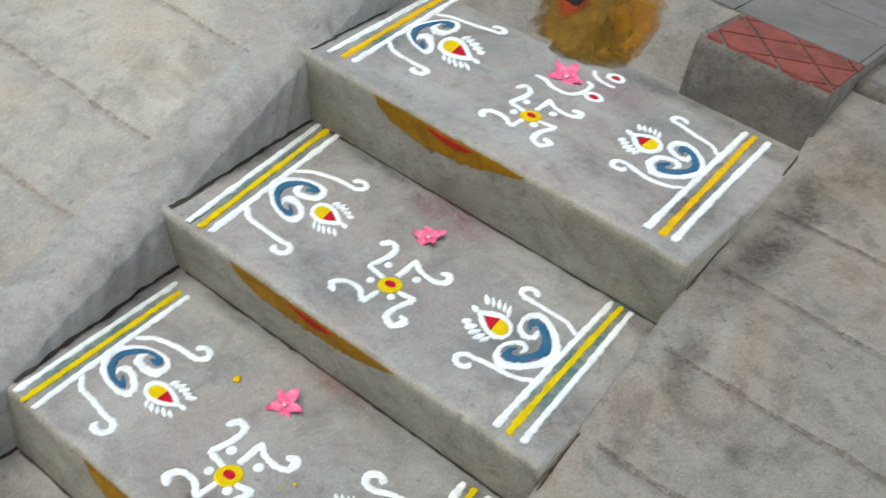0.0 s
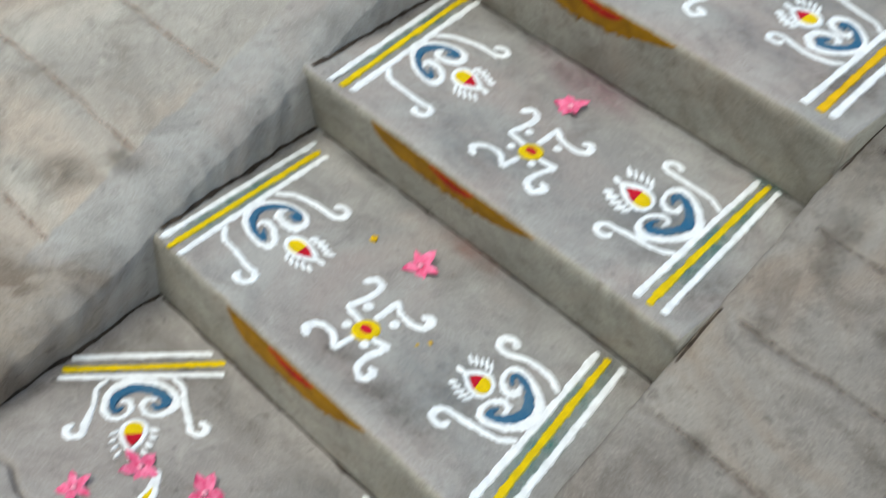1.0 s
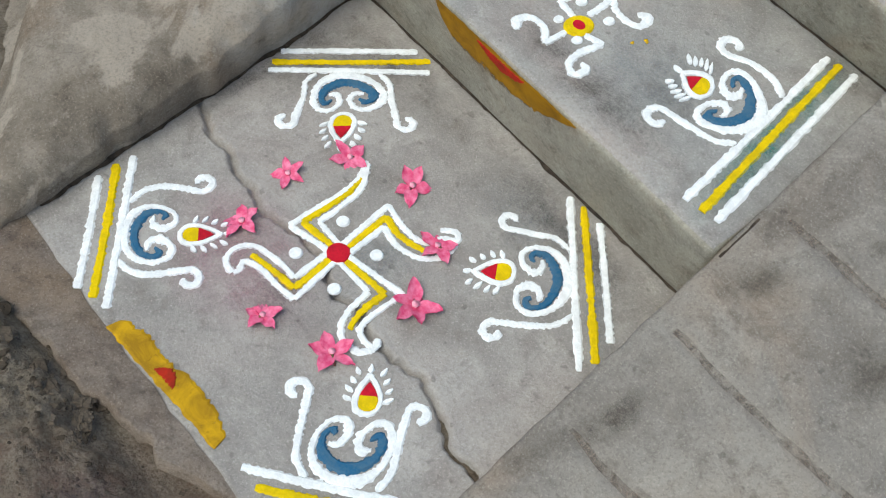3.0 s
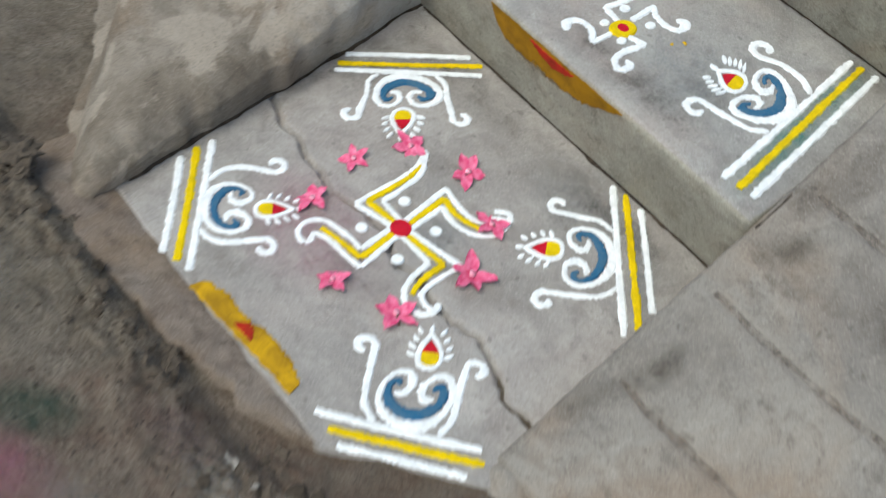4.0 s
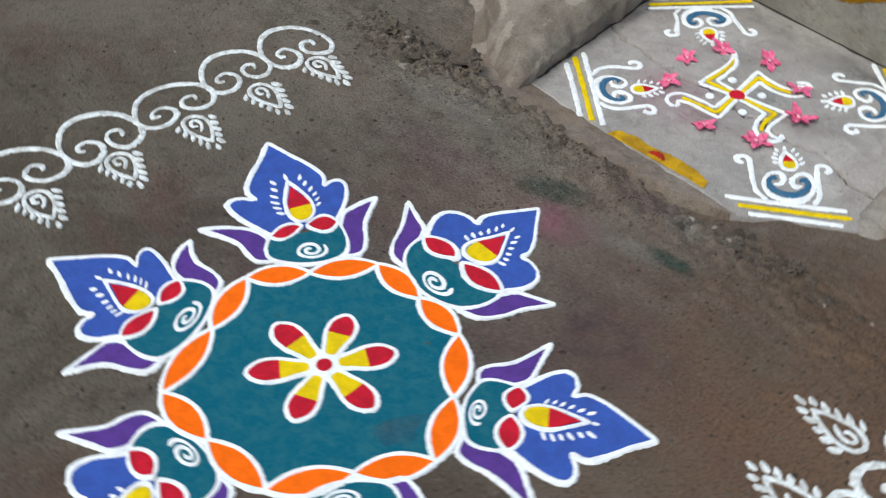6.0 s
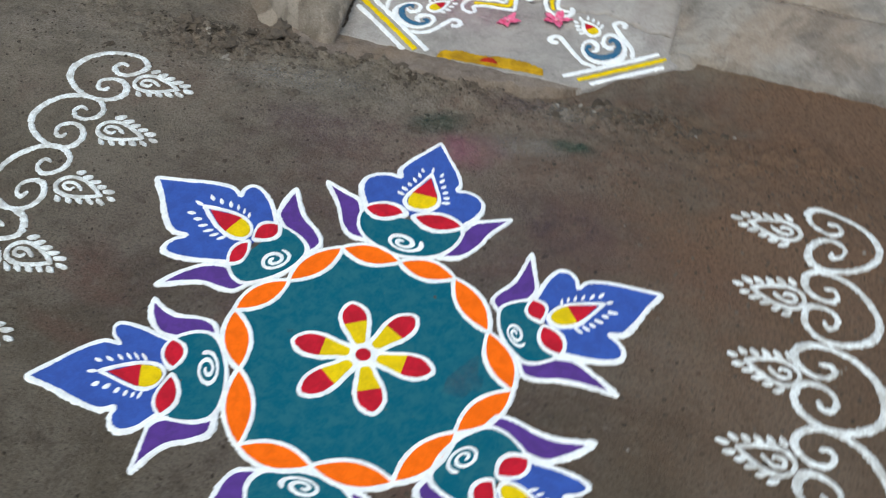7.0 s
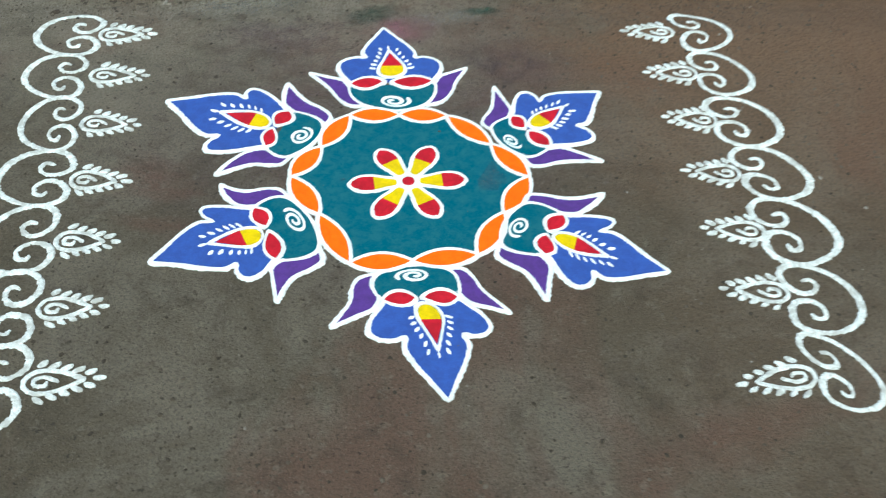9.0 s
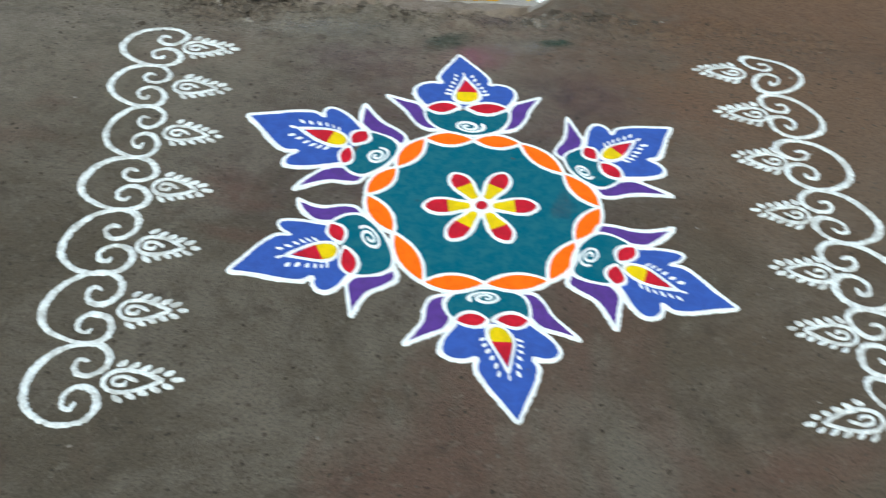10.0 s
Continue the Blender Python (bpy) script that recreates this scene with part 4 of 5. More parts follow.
# ---- the large flower drawing on the road ----
CENTRE = (0.095, -1.182)
LOTUS_PATTERN = [(0.0, 0.526), (0.060, 0.400), (-0.060, 0.400), (0.104, 0.374), (-0.104, 0.374), (0.064, 0.300), (-0.064, 0.300), (0.166, 0.357), (-0.166, 0.357), (0.105, 0.262), (-0.105, 0.262), (0.040, 0.226), (-0.040, 0.226), (0.0, 0.312), (0.0, 0.422), (0.0, 0.299), (0.006, 0.248)]
# each lotus: its foot and its tip as angle and radius, then where the hand put the pattern's landmarks
LOTUS = [
    ((94.5, 0.206), (95.5, 0.518), ((0.0, 0.513), (0.057, 0.393), (-0.05, 0.402), (0.112, 0.37), (-0.114, 0.38), (0.086, 0.31), (-0.092, 0.315), (0.169, 0.348), (-0.179, 0.36), (0.123, 0.268), (-0.121, 0.262), (0.054, 0.225), (-0.062, 0.234), (-0.003, 0.327), (0.003, 0.425), (-0.013, 0.313), (-0.008, 0.243))),
    ((33.2, 0.207), (34.5, 0.513), ((0.0, 0.507), (0.056, 0.387), (-0.049, 0.374), (0.108, 0.381), (-0.095, 0.357), (0.072, 0.3), (-0.044, 0.295), (0.171, 0.357), (-0.146, 0.326), (0.108, 0.243), (-0.075, 0.241), (0.061, 0.23), (-0.035, 0.229), (0.002, 0.304), (-0.007, 0.404), (0.007, 0.289), (0.014, 0.239))),
    ((-24.8, 0.203), (-26.3, 0.538), ((0.0, 0.535), (0.065, 0.406), (-0.040, 0.382), (0.115, 0.388), (-0.080, 0.390), (0.065, 0.316), (-0.046, 0.309), (0.172, 0.357), (-0.144, 0.356), (0.119, 0.255), (-0.081, 0.247), (0.078, 0.226), (-0.037, 0.222), (0.015, 0.307), (0.017, 0.418), (0.012, 0.295), (0.021, 0.239))),
    ((-88.7, 0.213), (-83.6, 0.529), ((0.0, 0.518), (0.044, 0.372), (-0.054, 0.383), (0.108, 0.352), (-0.107, 0.373), (0.068, 0.287), (-0.063, 0.302), (0.172, 0.331), (-0.15, 0.353), (0.12, 0.248), (-0.101, 0.255), (0.065, 0.219), (-0.056, 0.228), (-0.002, 0.303), (-0.004, 0.411), (0.008, 0.289), (0.002, 0.234))),
    ((-151.9, 0.195), (-155.3, 0.524), ((0.0, 0.529), (0.057, 0.39), (-0.063, 0.382), (0.1, 0.395), (-0.107, 0.369), (0.06, 0.312), (-0.079, 0.317), (0.151, 0.349), (-0.18, 0.347), (0.106, 0.277), (-0.127, 0.264), (0.059, 0.236), (-0.082, 0.229), (-0.008, 0.314), (0.005, 0.416), (0.002, 0.304), (0.001, 0.248))),
    ((150.2, 0.203), (154.3, 0.562), ((0.0, 0.56), (0.075, 0.41), (-0.053, 0.404), (0.112, 0.399), (-0.103, 0.397), (0.073, 0.313), (-0.043, 0.305), (0.159, 0.354), (-0.162, 0.354), (0.11, 0.249), (-0.091, 0.273), (0.06, 0.222), (-0.05, 0.243), (0.02, 0.325), (0.013, 0.438), (0.016, 0.317), (0.013, 0.251))),
]
RING_FAR = ((67.5, 0.220), (4.0, 0.243), (-57.1, 0.234), (-117.0, 0.245), (176.8, 0.233), (120.9, 0.235))


def ring_joints():
    """Twelve joints of the orange ring: near ones under each lotus, far ones between."""
    out = []
    for (foot, _, _), far in zip(LOTUS, RING_FAR):
        out += [foot, far]
    return [Vector((r * math.cos(radians(a)), r * math.sin(radians(a)))) for a, r in out]


def flower_rangoli():
    rng = random.Random(11)
    sheet = Sheet(CENTRE, (0, 1), ground_surface)
    thing = sheet.thing("flower_rangoli", "large colourful powder flower drawing with six lotuses on the earth road", "rangoli", "")
    joints = ring_joints()
    field = []
    for a, b in zip(joints, joints[1:] + joints[:1]):
        field += [a + (b - a) * t for t in (0, 0.25, 0.5, 0.75)]
    disc_part = part("disc", filled(sheet, [p * 0.99 for p in field], 0.0012), TEAL, thing, "wide teal powder disc")
    for a, b in zip(joints, joints[1:] + joints[:1]):
        shape = lens_outline(a, b, 0.0225)
        p = part("ring_petal", filled(sheet, lens_outline(a, b, 0.0215), 0.0024), ORANGE, thing, "orange powder petal")
        part("petal_outline", ribbon(sheet, spline(shape, True, 0.004), 0.0102, True, rng=rng, lift=0.0020), WHITE, p)
    for ang, reach in zip((122.4, 63.6, 3.8, -60.4, -122.2, -174.8), (0.109, 0.114, 0.115, 0.112, 0.119, 0.117)):
        d = Vector((math.cos(radians(ang)), math.sin(radians(ang))))
        s = Vector((-d.y, d.x))
        raw = [(f, w) for f, w in ((0.0, 0.009), (0.25, 0.0160), (0.5, 0.0220), (0.75, 0.0215), (0.92, 0.0125))]
        path = [d * (0.022 + (reach - 0.022) * f) + s * w for f, w in raw] + [d * reach] + [d * (0.022 + (reach - 0.022) * f) - s * w for f, w in reversed(raw)]
        path = spline(path, True, 0.004)
        cut = 0.066
        upright = [Vector((p.dot(s), p.dot(d))) for p in path]
        back = lambda pts: [s * p.x + d * p.y for p in pts]
        part("petal_foot", filled(sheet, back(clipped(upright, -9, cut + 0.004)), 0.0026), YELLOW, thing, "yellow powder petal foot")
        part("petal_tip", filled(sheet, back(clipped(upright, cut, 9)), 0.0030), RED, thing, "red powder petal tip")
        part("petal_outline", ribbon(sheet, path, 0.0105, True, rng=rng, lift=0.0022), WHITE, thing)
    part("core_ring", filled(sheet, disc(0, 0, 0.025, 26), 0.0036), WHITE, thing)
    part("core", filled(sheet, disc(0, 0, 0.0145, 18), 0.0046), RED, thing, "red powder centre")

    for foot, tip, drawn in LOTUS:
        lotus(thing, foot, tip, drawn, rng)


def polar(ang, r):
    return Vector((r * math.cos(radians(ang)), r * math.sin(radians(ang))))


def lotus(thing, foot, tip, drawn, rng):
    """One lotus on the ring: blue crown, purple side leaves, teal cup, red lips and a flame."""
    root = polar(*foot)
    head = (polar(*tip) - root).normalized()
    sheet = Sheet(Vector(CENTRE) + root - head * 0.2, head, ground_surface)
    sheet.base = Vector((*CENTRE, ground_surface(*CENTRE)))
    sheet.pull(LOTUS_PATTERN, drawn)

    def out(pts):
        return [Vector(p) for p in pts]

    half = [(0.0, 0.526), (0.026, 0.488), (0.052, 0.454), (0.066, 0.424), (0.060, 0.400), (0.077, 0.404), (0.096, 0.396), (0.104, 0.374), (0.096, 0.345), (0.080, 0.320), (0.064, 0.300)]
    left = flip(half)
    sides = [spline(out(half), step=0.004), spline(out(left), step=0.004)]
    body = part("crown", filled(sheet, sides[0] + sides[1][::-1], 0.0014), ROYAL, thing, "royal blue powder lotus crown")
    for pts in sides:
        part("crown_outline", ribbon(sheet, pts, 0.0110, rng=rng, lift=0.0018), WHITE, body)
    for s in (1, -1):
        leaf = [(s * u, v) for u, v in ((0.040, 0.226), (0.078, 0.234), (0.105, 0.262), (0.122, 0.300), (0.166, 0.357), (0.118, 0.333), (0.086, 0.316), (0.066, 0.285), (0.055, 0.252))]
        edge = spline(out(leaf), True, 0.004)
        lf = part("side_leaf", filled(sheet, edge, 0.0013), PURPLE, thing, "purple powder side leaf")
        tip = (s * 0.166, 0.357)
        a = spline(out([(s * 0.040, 0.226), (s * 0.078, 0.234), (s * 0.105, 0.262), (s * 0.122, 0.300), tip]), step=0.004)
        b = spline(out([tip, (s * 0.118, 0.333), (s * 0.086, 0.316), (s * 0.066, 0.285)]), step=0.004)
        for pts in (a, b):
            part("leaf_outline", ribbon(sheet, pts, 0.0096, rng=rng, lift=0.0018), WHITE, lf)
    cup_half = [(0.070, 0.292), (0.068, 0.262), (0.050, 0.234), (0.024, 0.220), (0.0, 0.216)]
    cup = spline(out(mirrored(cup_half)), step=0.004)
    cp = part("cup", filled(sheet, cup, 0.0016), TEAL, thing, "teal powder cup")
    part("cup_outline", ribbon(sheet, cup, 0.0096, rng=rng, lift=0.0018), WHITE, cp)
    spiral = [Vector((0.006 + (0.003 + 0.0038 * t) * math.cos(1.0 + 2.5 * t), 0.248 + (0.003 + 0.0034 * t) * math.sin(1.0 + 2.5 * t))) for t in (i / 5 for i in range(25))]
    part("cup_spiral", ribbon(sheet, spline(spiral, step=0.0025), 0.0068, rng=rng, lift=0.0022), WHITE, cp)
    for s in (1, -1):
        a, b = (s * 0.005, 0.299), (s * 0.066, 0.297)
        lip = part("lip", filled(sheet, out(lens_outline(a, b, 0.0165)), 0.0026), RED, thing, "red powder lip")
        part("lip_outline", ribbon(sheet, spline(out(lens_outline(a, b, 0.0185)), True, 0.004), 0.0090, True, rng=rng, lift=0.0024), WHITE, lip)
    flame(sheet, thing, 0.312, 0.422, 0.0235, 0.0092, rng, split=0.38, ray=(0.0150, 0.0060), rays=13, spread=1.0, lift=0.0018)


# ---- curled borders on either side ----
C_SCROLL = [(0.012, -0.038), (-0.004, -0.043), (-0.012, -0.028), (0.0, -0.012), (0.024, -0.010), (0.044, -0.028), (0.046, -0.054), (0.028, -0.075), (0.0, -0.081), (-0.040, -0.068), (-0.072, -0.034), (-0.085, 0.012), (-0.070, 0.050), (-0.036, 0.075), (0.0, 0.082), (0.032, 0.072), (0.046, 0.046), (0.036, 0.018), (0.010, 0.009), (-0.012, 0.024), (-0.011, 0.046), (0.004, 0.052), (0.012, 0.040)]
SCROLL_PATTERN = [(0.008, 0.032), (0.008, -0.037), (-0.085, -0.014), (0.0, 0.081), (0.0, -0.082)]


def curl_unit(side, x, y, drawn, root, tip, seed, group):
    """One C-scroll with a pointed leaf beside it; side is +1 where the leaf lies towards +x."""
    rng = random.Random(seed)
    sheet = Sheet((x, y), (0, 1), ground_surface)
    scroll = sheet.thing("scroll_rangoli", "white powder C-shaped double scroll on brown earth", "rangoli", group)
    sheet.pull([(side * u, v) for u, v in SCROLL_PATTERN], [(side * u, v) for u, v in drawn])
    pts = [(side * q + rng.uniform(-0.0015, 0.0015), -p + rng.uniform(-0.0015, 0.0015)) for q, p in C_SCROLL]
    part("scroll_line", ribbon(sheet, spline(pts, step=0.0035), 0.0124, rng=rng, swell=lambda f: 0.80 + 0.45 * math.exp(-((f - 0.48) / 0.15) ** 2) + 0.30 * math.exp(-((f - 0.20) / 0.07) ** 2) + 0.30 * math.exp(-((f - 0.80) / 0.07) ** 2)), CHALKY, scroll)
    way = Vector(tip) - Vector(root)
    k = way.length / 0.130
    leaf_sheet = Sheet(root, way, ground_surface)
    leaf = leaf_sheet.thing("leaf_rangoli", "small white powder eye-shaped leaf with short rays on earth", "rangoli", group + " leaves")
    part("leaf_outline", ribbon(leaf_sheet, drop_outline(0.004 * k, 0.096 * k, 0.0225), 0.0092, True, rng=rng), CHALKY, leaf)
    part("leaf_swirl", ribbon(leaf_sheet, spline([(0.002, 0.058 * k), (-0.009, 0.038 * k), (-0.006, 0.021 * k), (0.006, 0.021 * k), (0.008, 0.036 * k), (0.0, 0.040 * k)], step=0.003), 0.0080, rng=rng), CHALKY, leaf)
    for s in (-1, 1):
        for i in range(5):
            v = (0.030 + 0.019 * i) * k
            part("ray", dash(leaf_sheet, s * (0.0370 - 0.0058 * i), v, math.pi / 2 - s * (0.62 - 0.07 * i), 0.0200, 0.0078, rng), CHALKY, leaf)
    part("ray", dash(leaf_sheet, 0.0, 0.120 * k, math.pi / 2, 0.020, 0.0070, rng), CHALKY, leaf)


# side, middle of the scroll, its landmarks as drawn, root and tip of the leaf
for i, (side, x, y, drawn, root, tip) in enumerate((
    (1, -0.638, -0.706, ((0.009, 0.028), (0.005, -0.036), (-0.089, -0.016), (-0.007, 0.076), (0.007, -0.076)), (-0.594, -0.707), (-0.464, -0.701)),
    (1, -0.641, -0.857, ((0.007, 0.033), (0.007, -0.031), (-0.08, -0.008), (-0.008, 0.074), (0.007, -0.074)), (-0.588, -0.853), (-0.457, -0.853)),
    (1, -0.619, -1.013, ((0.004, 0.036), (0.005, -0.037), (-0.072, -0.019), (-0.011, 0.083), (0.01, -0.083)), (-0.577, -1.011), (-0.450, -1.017)),
    (1, -0.614, -1.175, ((0.01, 0.029), (0.01, -0.037), (-0.088, -0.016), (-0.006, 0.078), (0.006, -0.078)), (-0.565, -1.180), (-0.444, -1.186)),
    (1, -0.609, -1.339, ((0.006, 0.03), (0.009, -0.039), (-0.084, -0.03), (-0.009, 0.085), (0.01, -0.085)), (-0.560, -1.345), (-0.438, -1.347)),
    (1, -0.602, -1.504, ((0.004, 0.034), (0.007, -0.05), (-0.085, -0.018), (-0.003, 0.083), (0.003, -0.083)), (-0.557, -1.509), (-0.432, -1.502)),
    (1, -0.587, -1.674, ((0.008, 0.039), (0.006, -0.037), (-0.081, -0.02), (-0.006, 0.085), (0.005, -0.085)), (-0.547, -1.668), (-0.411, -1.655)),
    (-1, 0.766, -0.653, ((-0.008, 0.032), (-0.017, -0.034), (-0.095, -0.011), (0.004, 0.081), (-0.004, -0.081)), (0.727, -0.664), (0.599, -0.662)),
    (-1, 0.788, -0.818, ((0.007, 0.031), (0.003, -0.03), (-0.083, -0.019), (0.006, 0.076), (-0.005, -0.076)), (0.751, -0.821), (0.625, -0.819)),
    (-1, 0.802, -0.986, ((0.014, 0.035), (0.008, -0.028), (-0.091, -0.014), (0.005, 0.08), (-0.006, -0.079)), (0.761, -0.986), (0.640, -0.972)),
    (-1, 0.827, -1.146, ((0.025, 0.034), (0.011, -0.033), (-0.084, -0.017), (0.007, 0.078), (-0.007, -0.077)), (0.774, -1.151), (0.651, -1.141)),
    (-1, 0.824, -1.311, ((0.014, 0.036), (0.002, -0.034), (-0.098, -0.02), (-0.001, 0.087), (0.001, -0.087)), (0.785, -1.316), (0.655, -1.303)),
    (-1, 0.826, -1.483, ((0.001, 0.034), (0.004, -0.034), (-0.092, -0.018), (0.001, 0.082), (-0.001, -0.082)), (0.791, -1.472), (0.659, -1.459)),
    (-1, 0.818, -1.647, ((0.004, 0.03), (-0.008, -0.041), (-0.079, -0.037), (0.008, 0.078), (-0.008, -0.078)), (0.790, -1.655), (0.642, -1.677)),
)):
    curl_unit(side, x, y, drawn, root, tip, 100 + i, "scroll border by the house corner" if side > 0 else "scroll border by the open road")
flower_rangoli()

# ---- fresh pink flowers ----


def petal_material():
    n = Nodes("pink_petal", 0.6)
    c = n.mix(n.ramp(n.noise(90, 3, 0.6), 0.35, 0.7), rgb("dc4a78"), rgb("f08cac"))
    n.bsdf.inputs["Subsurface Weight"].default_value = 0.1
    n.bsdf.inputs["Subsurface Radius"].default_value = (0.004, 0.002, 0.002)
    return n.done(c)


PETAL = petal_material()
PETAL_PALE = Nodes("pale_petal", 0.6)
PETAL_PALE = PETAL_PALE.done(PETAL_PALE.mix(PETAL_PALE.ramp(PETAL_PALE.noise(200, 2, 0.5), 0.4, 0.7), rgb("f7b6c6"), rgb("ef8fa8")))
STALK = Nodes("green_stalk", 0.7)
STALK = STALK.done(STALK.mix(STALK.ramp(STALK.noise(200, 2, 0.5), 0.4, 0.7), rgb("7a3046"), rgb("5d6b3a")))


def fresh_flower(x, y, z, size, turn, tilt, petals, seed):
    """A five-lobed blossom lying on the stone: cupped lobed petals, pale throat, short tube."""
    rng = random.Random(seed)
    thing = new("blossom")
    thing.matrix_world = Matrix.Translation((x, y, z + 0.004)) @ pose(0, 0, 0, tilt, 0, turn)
    thing.empty_display_size = 0.02
    tagged(thing, "fresh pink five-petalled blossom laid on grey cement", "flower", "scattered pink blossoms")
    for k in range(petals):
        a = 2 * math.pi * k / petals + rng.uniform(-0.22, 0.22)
        ln = size * rng.uniform(0.88, 1.18)
        wd = size * rng.uniform(0.22, 0.34)
        rise, curl = rng.uniform(0.05, 0.50), rng.uniform(-0.2, 0.7)
        bm = bmesh.new()
        rows = []
        for i in range(7):
            f = i / 6
            w = wd * (0.18 + 0.98 * math.sin(math.pi * min(1.0, 0.12 + 0.80 * f ** 0.85)) ** 1.1) * (1.0 if f < 0.99 else 0.55)
            row = []
            for j in range(5):
                s = j / 2 - 1
                px, py = size * 0.10 + ln * f * (1 - 0.10 * s * s), w * s + 0.12 * wd * math.sin(3 * f + k)
                pz = ln * (rise * f - curl * f * f * 0.6) + 0.16 * wd * s * s + 0.0016 * math.sin(9 * f + 5 * s + k)
                row.append((px, py, max(-0.0025, pz)))
            rows.append(row)
        ca, sa = math.cos(a), math.sin(a)
        top = [[bm.verts.new((ca * p[0] - sa * p[1], sa * p[0] + ca * p[1], p[2])) for p in r] for r in rows]
        low = [[bm.verts.new(v.co - Vector((0, 0, 0.0006))) for v in r] for r in top]
        for r, q in zip(top, top[1:]):
            for b0, b1, b2, b3 in zip(r, r[1:], q[1:], q):
                bm.faces.new((b0, b3, b2, b1))
        for r, q in zip(low, low[1:]):
            for b0, b1, b2, b3 in zip(r, r[1:], q[1:], q):
                bm.faces.new((b0, b1, b2, b3))
        part("petal", bm, PETAL, thing, smooth=True)
    bm = bmesh.new()
    bmesh.ops.create_cone(bm, cap_ends=True, segments=10, radius1=size * 0.10, radius2=size * 0.17, depth=size * 0.22)
    bmesh.ops.translate(bm, verts=bm.verts, vec=(0, 0, size * 0.06))
    part("throat", bm, PETAL_PALE, thing, "pale pink throat", smooth=True)
    bm = bmesh.new()
    bmesh.ops.create_cone(bm, cap_ends=True, segments=8, radius1=size * 0.05, radius2=size * 0.10, depth=size * 0.7)
    bmesh.ops.rotate(bm, verts=bm.verts, matrix=Matrix.Rotation(radians(82), 3, "Y"))
    bmesh.ops.translate(bm, verts=bm.verts, vec=(-size * 0.30, 0, -0.0005))
    part("stalk", bm, STALK, thing, "short reddish green stalk", smooth=True)


for i, (x, y, z, size, turn) in enumerate((
    (-0.159, 0.022, Z_LANDING, 0.024, 20), (-0.131, 0.116, Z_LANDING, 0.026, 250), (-0.032, 0.160, Z_LANDING, 0.029, 110), (-0.124, -0.082, Z_LANDING, 0.027, 300),
    (0.026, -0.146, Z_LANDING, 0.025, 75), (0.076, 0.122, Z_LANDING, 0.027, 200), (0.136, 0.033, Z_LANDING, 0.033, 330), (0.128, -0.104, Z_LANDING, 0.029, 160),
    (-0.075, 0.630, Z_LOW, 0.027, 20), (-0.105, 1.016, Z_MID, 0.030, -15), (-0.150, 1.495, Z_TOP, 0.036, 10),
)):
    fresh_flower(x, y, z + 0.001, size * 1.05, turn, 24 if i > 7 else (12, -16, 10, 18, -12)[i % 5], 5 if i != 6 else 6, 300 + i)

# ---- turmeric and vermilion rubbed on edges ----


def crumbly_material(name, a, b, lo=0.40, hi=0.56):
    """Dry paste with a broken, see-through edge and thin spots."""
    n = Nodes(name, 0.85)
    n.link(n.ramp(n.noise(45, 6, 0.75, warp=0.6), lo, hi, 0.0, 0.95), n.bsdf.inputs["Alpha"])
    return n.done(n.mix(n.ramp(n.noise(25, 5, 0.7, warp=0.5), 0.38, 0.64), rgb(a), rgb(b)))


def rubbed_material(name, a, b):
    """Paste that thins out downwards, with the cement showing through its lower edge."""
    n = Nodes(name, 0.8)
    gen = n.tree.nodes.new("ShaderNodeTexCoord").outputs["Generated"]
    sep = n.tree.nodes.new("ShaderNodeSeparateXYZ")
    n.link(gen, sep.inputs[0])
    thick = n.math("ADD", sep.outputs["Z"], n.math("MULTIPLY", n.noise(30, 5, 0.75), 0.9))
    n.link(n.ramp(thick, 0.46, 0.70, 0.0, 0.96), n.bsdf.inputs["Alpha"])
    return n.done(n.mix(n.ramp(n.noise(22, 5, 0.7, warp=0.5), 0.38, 0.64), rgb(a), rgb(b)))


TURMERIC = rubbed_material("turmeric_paste", "aa7a06", "865f0a")
TURMERIC_FRESH = crumbly_material("fresh_turmeric", "cda012", "9c7614", 0.27, 0.40)
VERMILION = crumbly_material("vermilion_paste", "c22a18", "8f2814", 0.28, 0.44)


def patch(to_world, s0, s1, depth, top, thing, name, mat, label, rng, lift, full=0.7, skew=1.0):
    """A rubbed lens-shaped patch; to_world(s, d, lift) gives its place for a way along and a depth."""
    bm = bmesh.new()
    n, m = 60, 8
    off = rng.uniform(0, 99)
    rows = []
    for i in range(n + 1):
        f = i / n
        s = s0 + (s1 - s0) * f
        d = depth * max(0.04, math.sin(math.pi * f ** skew) ** full) * (0.95 + 0.22 * noise.noise(Vector((f * 5, off, 0))))
        d *= 1 + 0.16 * noise.noise(Vector((f * 45, off, 3)))
        t = top + 0.003 * noise.noise(Vector((f * 30, off, 7)))
        rows.append([bm.verts.new(to_world(s, t + d * j / m, lift if 0 < j < m else lift * 0.2)) for j in range(m + 1)])
    for r, q in zip(rows, rows[1:]):
        for a, b, c, d in zip(r, r[1:], q[1:], q):
            bm.faces.new((a, b, c, d))
    return part(name, bm, mat, thing, label)


